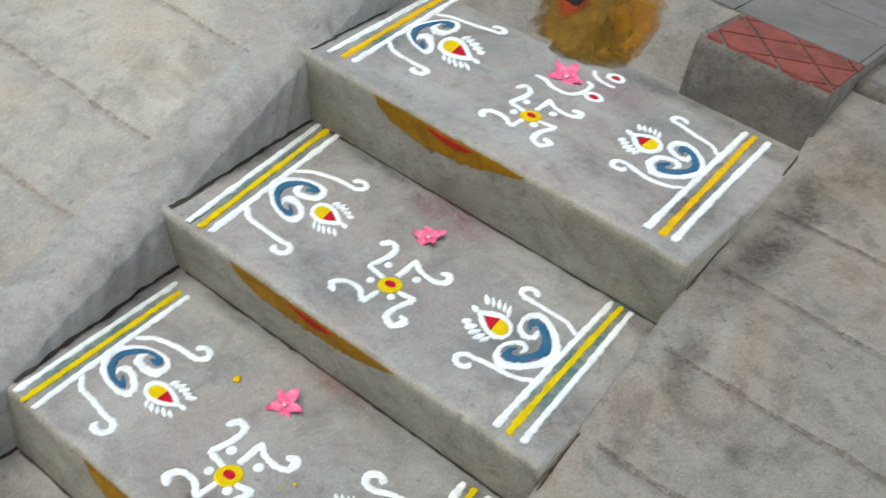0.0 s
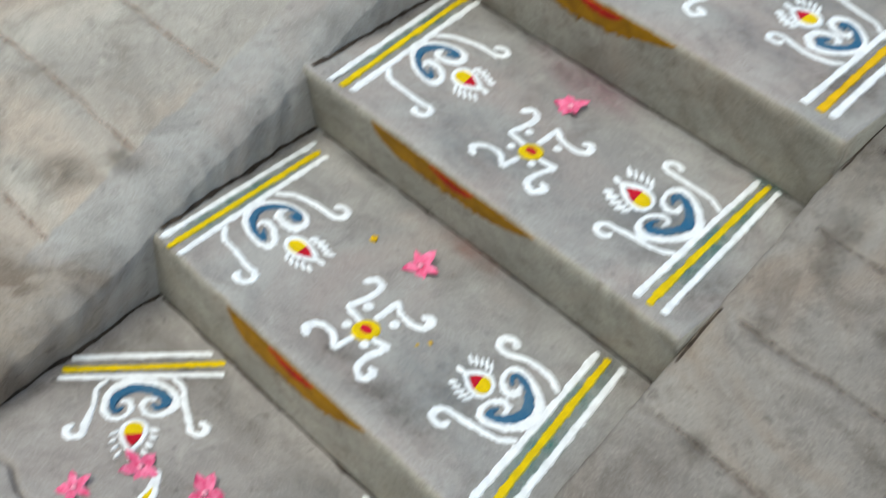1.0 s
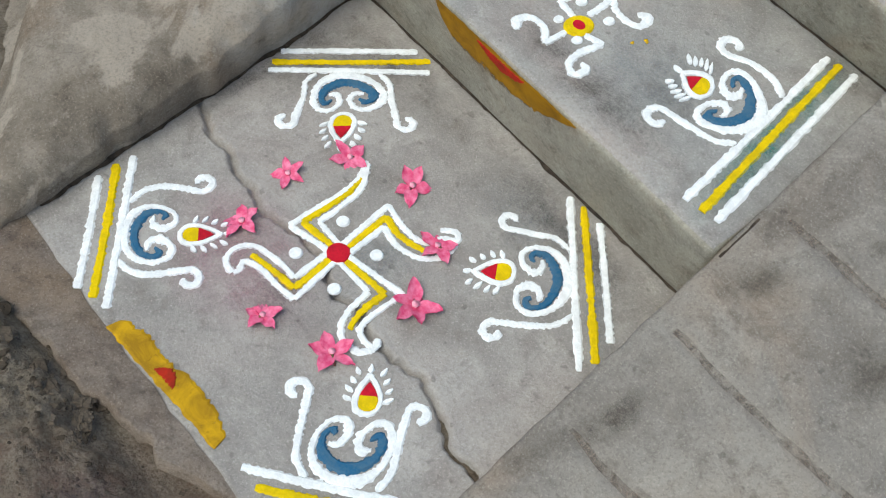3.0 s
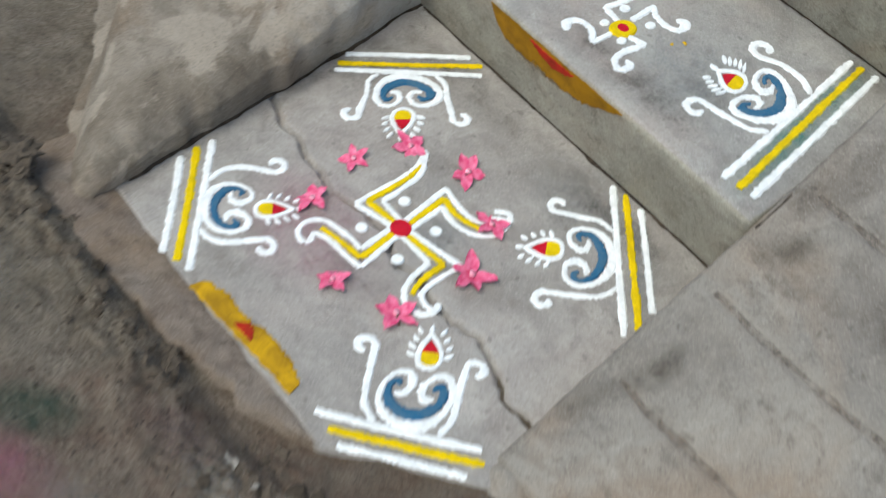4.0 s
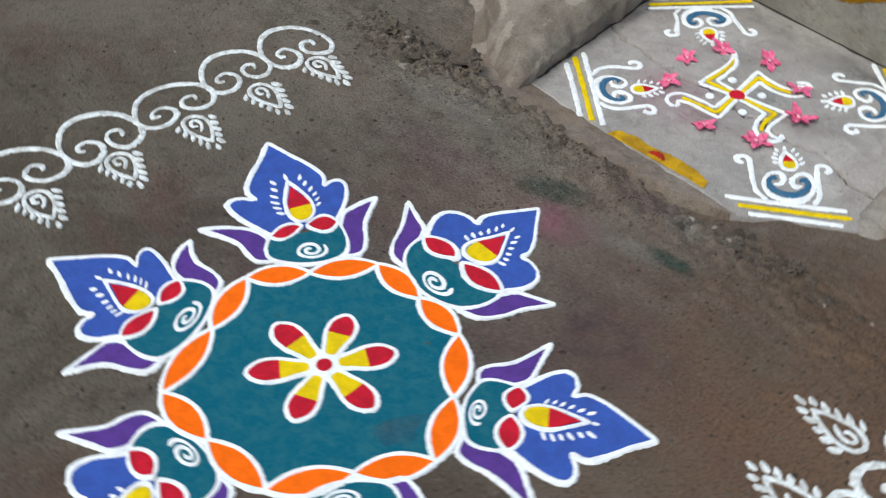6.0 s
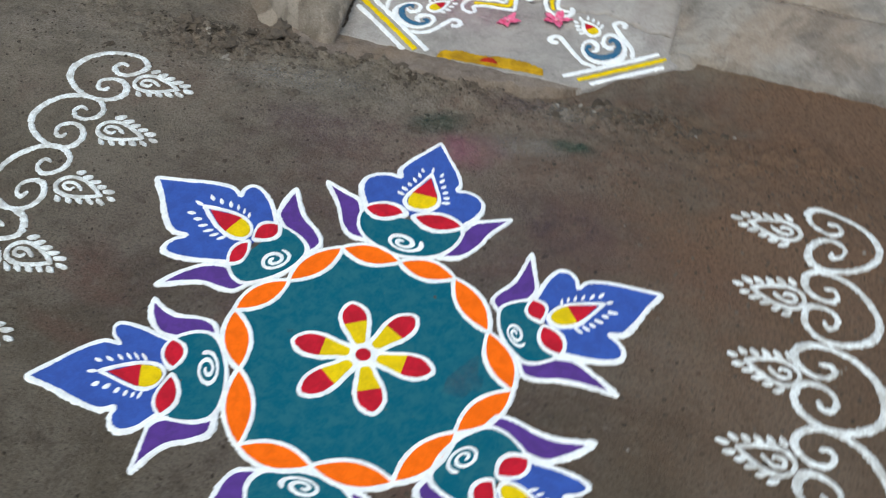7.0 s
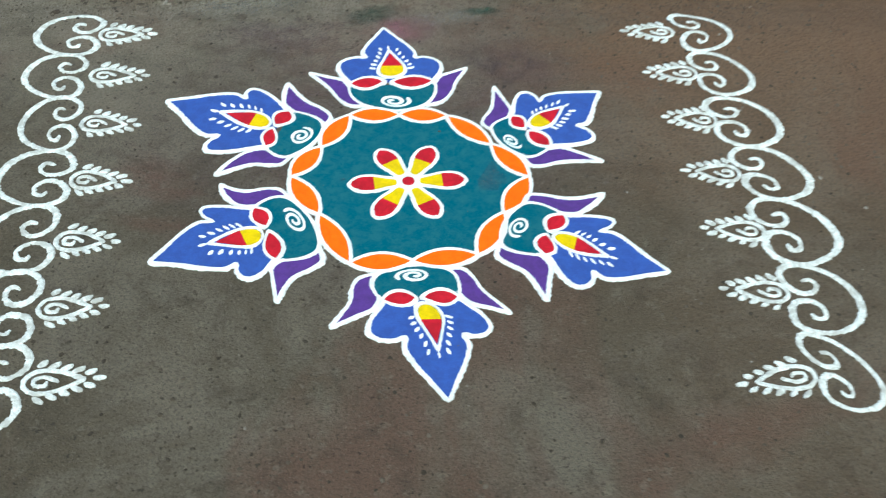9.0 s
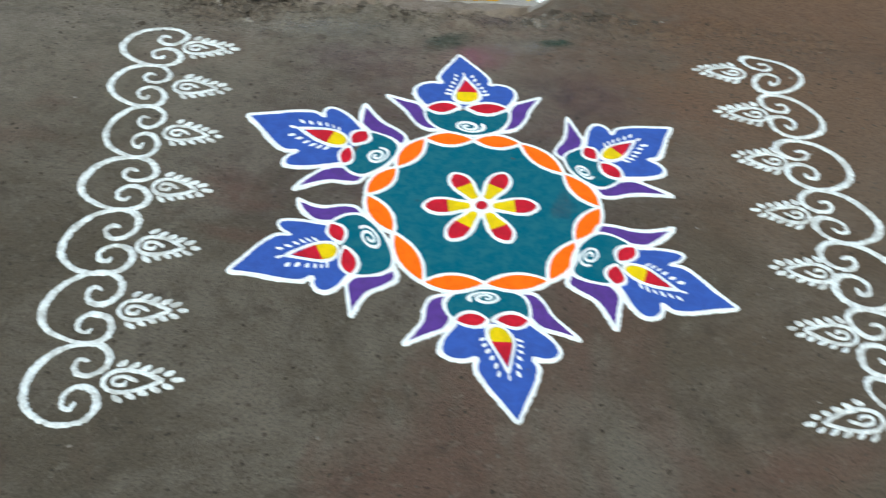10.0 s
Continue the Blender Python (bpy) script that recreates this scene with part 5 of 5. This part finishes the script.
def riser_smear(y0, undercut, z_top, z_low, s0, s1, r0, r1, seed):
    rng = random.Random(seed)
    base = Vector(((s0 + s1) / 2, y0, z_top - 0.02))
    run = math.hypot(undercut, z_top - 0.012 - z_low)

    def to_world(s, d, lift):
        k = d / run
        return Vector((s, y0 + undercut * k - lift - 0.0012, z_top - 0.012 - (z_top - 0.012 - z_low) * k)) - base

    thing = new("turmeric_smear")
    thing.location = base
    thing.empty_display_size = 0.03
    tagged(thing, "ochre turmeric paste rubbed along a cement step edge", "turmeric mark", "turmeric marks on the risers")
    patch(to_world, s0, s1, 0.076, -0.006, thing, "turmeric", TURMERIC, "", rng, 0.0012, 0.7, 0.66)
    patch(to_world, r0, r1, 0.026, 0.001, thing, "vermilion", VERMILION, "red vermilion dab", rng, 0.0024)


riser_smear(0.325, 0.045, Z_LOW, Z_LANDING - 0.05, -0.20, 0.115, -0.10, 0.005, 1)
riser_smear(0.688, 0.075, Z_MID, Z_LOW - 0.03, -0.285, 0.085, -0.145, -0.045, 2)
riser_smear(1.085, 0.085, Z_TOP, Z_MID - 0.03, -0.335, 0.02, -0.205, -0.095, 3)


def landing_smear():
    rng = random.Random(8)
    a, b = Vector((-0.085, -0.318)), Vector((0.152, -0.297))
    d = (b - a).normalized()
    s = Vector((-d.y, d.x))
    base = Vector((*((a + b) / 2), Z_LANDING))

    def to_world(t, w, lift):
        p = a + d * t + s * w
        return Vector((p.x, p.y, Z_LANDING + 0.001 + lift)) - base

    thing = new("turmeric_smear")
    thing.location = base
    thing.empty_display_size = 0.03
    tagged(thing, "bright turmeric paste rubbed along the landing's front edge", "turmeric mark")
    patch(to_world, 0.0, (b - a).length, 0.036, -0.006, thing, "turmeric", TURMERIC_FRESH, "", rng, 0.0014, 0.14)
    patch(to_world, 0.095, 0.135, 0.020, 0.004, thing, "vermilion", VERMILION, "red vermilion dab", rng, 0.0026)


landing_smear()


# ---- turmeric blot on the threshold ----


def blot(name, centre, normal_up, rx, ry, mat, label, category, seed, lift=0.0022, group=""):
    """An irregular thin stain patch lying on a level surface."""
    rng = random.Random(seed)
    bm = bmesh.new()
    off = rng.uniform(0, 99)
    c = bm.verts.new((0, 0, lift))
    rims = []
    for f in (0.15, 0.3, 0.45, 0.6, 0.75, 0.9, 1.0):
        ring = []
        for i in range(48):
            a = 2 * math.pi * i / 48
            r = f * (1 + 0.35 * noise.fractal(Vector((math.cos(a) * 1.6, math.sin(a) * 1.6, off)), 0.8, 2, 4))
            p = Vector((rx * r * math.cos(a), ry * r * math.sin(a), 0))
            z = normal_up(centre[0] + p.x, centre[1] + p.y) - centre[2] + (lift if f < 1 else lift * 0.4)
            ring.append(bm.verts.new((p.x, p.y, z)))
        rims.append(ring)
    for i in range(48):
        j = (i + 1) % 48
        bm.faces.new((c, rims[0][i], rims[0][j]))
        for r, q in zip(rims, rims[1:]):
            bm.faces.new((r[i], q[i], q[j], r[j]))
    ob = finish(bm, name, mat)
    ob.location = centre
    return tagged(ob, label, category, group)


def threshold(x, y):
    return max(bank_height(x, y), Z_TOP + 0.0012)


def stain_material(name, a, b, inner, outer, strength):
    """A poured stain, thick in the middle and worn out towards its ragged rim."""
    n = Nodes(name, 0.8)
    gen = n.tree.nodes.new("ShaderNodeTexCoord").outputs["Generated"]
    flat = n.tree.nodes.new("ShaderNodeVectorMath")
    flat.operation = "MULTIPLY"
    flat.inputs[1].default_value = (1, 1, 0)
    n.link(gen, flat.inputs[0])
    away = n.tree.nodes.new("ShaderNodeVectorMath")
    away.operation = "DISTANCE"
    n.link(flat.outputs[0], away.inputs[0])
    away.inputs[1].default_value = (0.5, 0.5, 0)
    worn = n.math("ADD", away.outputs["Value"], n.math("MULTIPLY", n.math("SUBTRACT", n.noise(32, 6, 0.7, warp=0.4), 0.5), 0.45))
    n.link(n.ramp(worn, inner, outer, strength, 0.0), n.bsdf.inputs["Alpha"])
    return n.done(n.mix(n.ramp(n.noise(24, 5, 0.7, warp=0.5), 0.38, 0.62), rgb(a), rgb(b)))


OLD_STAIN = stain_material("old_turmeric", "7e5d12", "5f4718", 0.36, 0.52, 0.93)
ORANGE_STAIN = stain_material("orange_turmeric", "9a6a12", "7c5214", 0.25, 0.50, 0.85)
RED_STAIN = stain_material("worn_vermilion", "a8321a", "8a3a18", 0.20, 0.50, 0.9)
blot("turmeric_blot", (-0.230, 1.702, threshold(-0.230, 1.702)), threshold, 0.112, 0.118, OLD_STAIN, "dark ochre turmeric stain poured over the cement bank", "turmeric mark", 5, 0.006)
blot("turmeric_blot", (-0.150, 1.765, threshold(-0.150, 1.765)), threshold, 0.058, 0.095, ORANGE_STAIN, "orange turmeric stain on the cement bank", "turmeric mark", 6, 0.007)
blot("vermilion_blot", (-0.279, 1.695, threshold(-0.279, 1.695)), threshold, 0.036, 0.040, RED_STAIN, "red vermilion dab below the gate post", "vermilion mark", 7, 0.0085)

# ---- loose powder dust ----


def dust_material(name, colour, amount):
    n = Nodes(name, 0.95)
    gen = n.tree.nodes.new("ShaderNodeTexCoord").outputs["Generated"]
    grad = n.tree.nodes.new("ShaderNodeVectorMath")
    grad.operation = "DISTANCE"
    flat = n.tree.nodes.new("ShaderNodeVectorMath")
    flat.operation = "MULTIPLY"
    flat.inputs[1].default_value = (1, 1, 0)
    n.link(gen, flat.inputs[0])
    n.link(flat.outputs[0], grad.inputs[0])
    grad.inputs[1].default_value = (0.5, 0.5, 0)
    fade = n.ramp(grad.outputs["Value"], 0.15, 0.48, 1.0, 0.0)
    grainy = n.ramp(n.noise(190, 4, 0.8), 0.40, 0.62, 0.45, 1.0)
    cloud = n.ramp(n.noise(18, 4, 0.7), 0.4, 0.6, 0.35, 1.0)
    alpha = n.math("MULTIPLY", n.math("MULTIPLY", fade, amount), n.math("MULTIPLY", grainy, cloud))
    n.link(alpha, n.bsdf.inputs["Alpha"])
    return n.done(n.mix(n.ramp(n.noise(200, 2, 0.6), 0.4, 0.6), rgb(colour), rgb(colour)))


DUST = {k: dust_material(f"{k}_dust", c, a) for k, c, a in (("teal", "4f867c", 0.85), ("pink", "a4687a", 0.5), ("green", "22483c", 0.75), ("pale", "9a958c", 0.45), ("slate", "56666f", 0.34), ("violet", "5f4a54", 0.32), ("red", "a0604c", 0.5), ("damp", "4f473c", 0.45), ("grime_shade", "453d35", 0.46))}


def dust(kind, x, y, surface, rx, ry, seed, turn=0.0):
    bm = bmesh.new()
    c, s = math.cos(turn), math.sin(turn)
    nx, ny = 24, 24
    vs = [[bm.verts.new((rx * (2 * i / nx - 1), ry * (2 * j / ny - 1), 0)) for i in range(nx + 1)] for j in range(ny + 1)]
    base = surface(x, y)
    for row in vs:
        for v in row:
            wx, wy = x + c * v.co.x - s * v.co.y, y + s * v.co.x + c * v.co.y
            v.co.z = surface(wx, wy) - base + 0.0011
    for r, q in zip(vs, vs[1:]):
        for a, b, cc, d in zip(r, r[1:], q[1:], q):
            bm.faces.new((a, b, cc, d))
    ob = finish(bm, {"damp": "damp_stain", "grime_shade": "dirt_shade_film"}.get(kind, "powder_dust"), DUST[kind])
    ob.location, ob.rotation_euler = (x, y, base), (0, 0, turn)
    tagged(ob, f"thin spilled {kind} powder dust on the ground" if surface is ground_surface else ("dark damp smudge soaked into the cement ramp" if kind == "damp" else "dark film on the step, dirt together with painted corner shade" if kind == "grime_shade" else f"thin spilled {kind} powder dust on grey cement"), {"damp": "damp stain", "grime_shade": "dirt"}.get(kind, "powder dust"), kind="stuff")


for kind, x, y, surface, rx, ry, turn in (
    ("teal", 0.272, 0.930, level(Z_MID), 0.036, 0.27, 0.096), ("teal", 0.292, 0.545, level(Z_LOW), 0.036, 0.24, 0.157), ("slate", 0.250, 1.39, level(Z_TOP), 0.045, 0.31, 0.077),
    ("teal", 0.245, 1.160, level(Z_MID), 0.05, 0.04, 0), ("slate", 0.18, 0.90, level(Z_MID), 0.09, 0.13, 0), ("teal", -0.47, 1.28, level(Z_TOP), 0.05, 0.10, 0),
    ("pink", -0.12, 1.11, level(Z_MID), 0.14, 0.07, 0), ("red", -0.05, 0.735, level(Z_LOW), 0.09, 0.035, 0), ("pink", -0.22, 1.14, level(Z_MID), 0.10, 0.06, 0),
    ("slate", 0.06, 0.02, LANDING_SURFACE, 0.10, 0.10, 0), ("pink", -0.08, -0.12, LANDING_SURFACE, 0.16, 0.12, 0), ("violet", 0.04, -0.10, LANDING_SURFACE, 0.08, 0.08, 0),
    ("slate", 0.258, 0.275, LANDING_SURFACE, 0.032, 0.16, 0.865), ("slate", -0.300, 0.237, LANDING_SURFACE, 0.030, 0.14, -0.61), ("teal", -0.440, 0.935, level(Z_MID), 0.03, 0.26, 0.22),
    ("slate", 0.10, 1.24, level(Z_TOP), 0.14, 0.08, 0), ("slate", 0.10, 1.45, level(Z_TOP), 0.16, 0.16, 0), ("slate", -0.12, 0.80, level(Z_MID), 0.16, 0.12, 0), ("violet", -0.42, 1.40, level(Z_TOP), 0.08, 0.16, 0), ("pink", -0.05, 1.55, level(Z_TOP), 0.12, 0.08, 0), ("slate", 0.12, 0.47, level(Z_LOW), 0.14, 0.12, 0), ("slate", 0.12, 0.27, LANDING_SURFACE, 0.14, 0.10, 0), ("teal", -0.385, 0.51, level(Z_LOW), 0.03, 0.21, 0.16),
    ("green", 0.02, -0.598, ground_surface, 0.085, 0.05, 0.7), ("pink", 0.085, -0.67, ground_surface, 0.11, 0.07, 0.3), ("pale", 0.19, -0.615, ground_surface, 0.12, 0.05, 0.2),
    ("green", 0.28, -0.57, ground_surface, 0.06, 0.03, 0.1), ("violet", 0.33, -0.80, ground_surface, 0.16, 0.12, 0.2), ("violet", -0.20, -0.70, ground_surface, 0.20, 0.10, 0.1),
    ("violet", 0.02, -1.05, ground_surface, 0.60, 0.50, 0.0), ("violet", 0.15, -0.46, ground_surface, 0.10, 0.05, 0.3), ("pale", 0.26, -0.44, ground_surface, 0.16, 0.07, 0.2), ("pale", -0.30, -0.56, ground_surface, 0.20, 0.08, 0.1),
):
    dust(kind, x, y, surface, rx, ry, 1, turn)


def right_ramp_surface(x, y):
    return interp(RIGHT_TOP, y) + bumpy(x + 7.0, y, 4, 0.004) - max(0.0, 0.006 - max(0.0, x - right_edge(y)) * 0.5) + 0.0012


def left_ramp_surface(x, y):
    return interp(LEFT_TOP, y) + bumpy(x + 1.0, y, 4, 0.004) + 0.0012


for x, y, rx, ry, turn in ((0.425, 1.00, 0.045, 0.09, 0.0), (0.445, 0.950, 0.035, 0.05, 0.3), (0.430, 0.81, 0.03, 0.03, 0.0), (0.575, 0.908, 0.035, 0.03, 0.6), (0.42, 1.33, 0.055, 0.14, 0.0), (0.405, 1.22, 0.06, 0.20, 0.0), (0.42, 1.52, 0.10, 0.16, 0.2), (0.40, 1.42, 0.07, 0.22, 0.0), (0.47, 1.68, 0.14, 0.10, 0.0), (0.430, 0.04, 0.022, 0.11, -0.25), (0.455, 0.100, 0.022, 0.05, 0.2), (0.440, 0.335, 0.03, 0.06, -0.5), (0.47, 0.60, 0.035, 0.035, 0.0), (0.51, 0.47, 0.02, 0.018, 0.0), (0.62, 0.35, 0.06, 0.05, 0.4), (0.70, 0.75, 0.09, 0.06, 0.2)):
    dust("damp", x, y, right_ramp_surface, rx, ry, 1, turn)
# dirt on step ends; along wall and riser feet, contact shade painted as dark film
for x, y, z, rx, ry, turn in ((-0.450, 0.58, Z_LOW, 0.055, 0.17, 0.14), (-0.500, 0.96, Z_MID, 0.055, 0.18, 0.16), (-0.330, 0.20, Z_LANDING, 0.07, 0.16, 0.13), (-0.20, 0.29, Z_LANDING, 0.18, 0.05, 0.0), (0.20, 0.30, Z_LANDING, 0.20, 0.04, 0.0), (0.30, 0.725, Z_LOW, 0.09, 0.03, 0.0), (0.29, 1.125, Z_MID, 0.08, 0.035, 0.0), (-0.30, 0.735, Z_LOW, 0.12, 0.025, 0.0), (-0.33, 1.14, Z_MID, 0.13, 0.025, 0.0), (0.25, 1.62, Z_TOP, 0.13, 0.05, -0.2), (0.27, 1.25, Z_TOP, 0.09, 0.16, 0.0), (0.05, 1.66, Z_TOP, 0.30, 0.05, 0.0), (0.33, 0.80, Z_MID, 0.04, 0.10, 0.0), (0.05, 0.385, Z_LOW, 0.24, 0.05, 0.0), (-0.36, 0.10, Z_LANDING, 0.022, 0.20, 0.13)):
    dust("grime_shade", x, y, level(z), rx, ry, 1, turn)
for x, y, rx, ry, turn in ((-0.60, 0.28, 0.10, 0.05, 0.5), (-0.52, 0.36, 0.06, 0.03, 0.3), (-0.75, 0.20, 0.05, 0.10, 0.2)):
    dust("damp", x, y, left_ramp_surface, rx, ry, 1, turn)


# ---- clods, stones and grit on the road ----


def lump(bm, centre, r, rng, level_of=1, squash=0.6):
    m = Matrix.Translation(centre) @ Matrix.Rotation(rng.uniform(0, 6.28), 4, "Z")
    made = bmesh.ops.create_icosphere(bm, subdivisions=level_of, radius=1.0)
    off = rng.uniform(0, 99)
    st = Vector((rng.uniform(0.75, 1.25), rng.uniform(0.75, 1.25), squash * rng.uniform(0.7, 1.2)))
    for v in made["verts"]:
        k = 1 + 0.75 * noise.fractal(v.co * 1.9 + Vector((off, 0, 0)), 0.7, 2, 4)
        v.co = m @ Vector((v.co.x * st.x * k * r, v.co.y * st.y * k * r, v.co.z * st.z * k * r))


def merged(name, items, mat, label, category):
    """Many small lumps as one heap, built in pieces to stay quick."""
    verts, faces = [], []
    for centre, r, rng, lv, sq in items:
        bm = bmesh.new()
        lump(bm, centre, r, rng, lv, sq)
        bm.verts.index_update()
        base = len(verts)
        verts += [tuple(v.co) for v in bm.verts]
        faces += [tuple(base + v.index for v in f.verts) for f in bm.faces]
        bm.free()
    me = bpy.data.meshes.new(name)
    me.from_pydata(verts, [], faces)
    me.materials.append(mat)
    return tagged(new(name, me), label, category, kind="stuff")


def heap_spots(rng, count):
    """Clods lie thickest along a broken line before the landing and by the block's foot."""
    out = []
    while len(out) < count:
        k = rng.random()
        if k < 0.55:
            x, y = rng.gauss(-0.50, 0.10), rng.gauss(-0.475, 0.055)
        elif k < 0.68:
            t = rng.random()
            x, y = -0.16 + 0.20 * t + rng.gauss(0, 0.04), -0.455 + 0.05 * t + rng.gauss(0, 0.025)
        else:
            t = rng.random()
            x, y = 0.20 + 0.28 * t + rng.gauss(0, 0.04), -0.415 + 0.04 * t + rng.gauss(0, 0.035)
        if -0.68 < y < -0.355 and (x > -0.37 or y < -0.43 - 0.85 * (x + 0.37) * 0.0 - 0.0):
            out.append((x, y))
    return out


rng = random.Random(90)
clods = [(Vector((x, y, ground_height(x, y) - 0.001)), rng.choice((0.002, 0.0025, 0.003, 0.003, 0.004, 0.004, 0.005, 0.006, 0.008, 0.011)), rng, 2, 0.42) for x, y in heap_spots(rng, 850)]
merged("clods", clods, CLOD, "dark dry earth clods and broken cement crumbs", "rubble")
rng = random.Random(91)
grit = []
for _ in range(4800):
    x, y = rng.uniform(-0.95, 1.15), rng.uniform(-2.0, -0.34)
    grit.append((Vector((x, y, ground_height(x, y))), rng.choice((0.0009, 0.0012, 0.0012, 0.0016, 0.0022, 0.0030, 0.0042)), rng, 1, 0.6))
for _ in range(1500):
    x, y = rng.uniform(-0.9, 1.0), -0.42 - abs(rng.gauss(0, 0.17))
    grit.append((Vector((x, y, ground_height(x, y))), rng.choice((0.0016, 0.002, 0.0026, 0.0034)), rng, 1, 0.5))
merged("grit", grit, CLOD, "scattered dark grit and tiny pale stones", "grit")


def loose_stone(x, y, r, seed):
    rng = random.Random(seed)
    bm = bmesh.new()
    lump(bm, Vector((0, 0, 0)), r * 0.9, rng, 3, 0.6)
    ob = finish(bm, "loose_stone", CLOD)
    ob.location = (x, y, ground_height(x, y) + r * 0.3)
    tagged(ob, "grey broken cement lump lying on the earth", "stone", "broken cement lumps")


for i, (x, y, r) in enumerate(((-0.405, -0.425, 0.026), (-0.37, -0.44, 0.013), (-0.43, -0.415, 0.015), (-0.60, -0.475, 0.022), (-0.575, -0.455, 0.017), (-0.44, -0.39, 0.012), (0.03, -0.418, 0.016), (0.0, -0.405, 0.012), (0.41, -0.37, 0.016), (0.375, -0.385, 0.013), (0.33, -0.40, 0.014))):
    loose_stone(x, y, r, 400 + i)

# ---- fallen bits on the steps ----


def fallen_bit(x, y, z, r, seed):
    rng = random.Random(seed)
    bm = bmesh.new()
    lump(bm, Vector((0, 0, 0)), r, rng, 2, 0.3)
    ob = finish(bm, "fallen_petal", AMBER, smooth=True)
    ob.location = (x, y, z + r * 0.25)
    tagged(ob, "small shrivelled orange petal on grey cement", "petal", "fallen orange petals")


for i, (x, y, z, r) in enumerate(((-0.175, 0.615, Z_LOW, 0.0075), (0.055, 0.520, Z_LOW, 0.004), (0.045, 0.50, Z_LOW, 0.003))):
    fallen_bit(x, y, z, r, 500 + i)
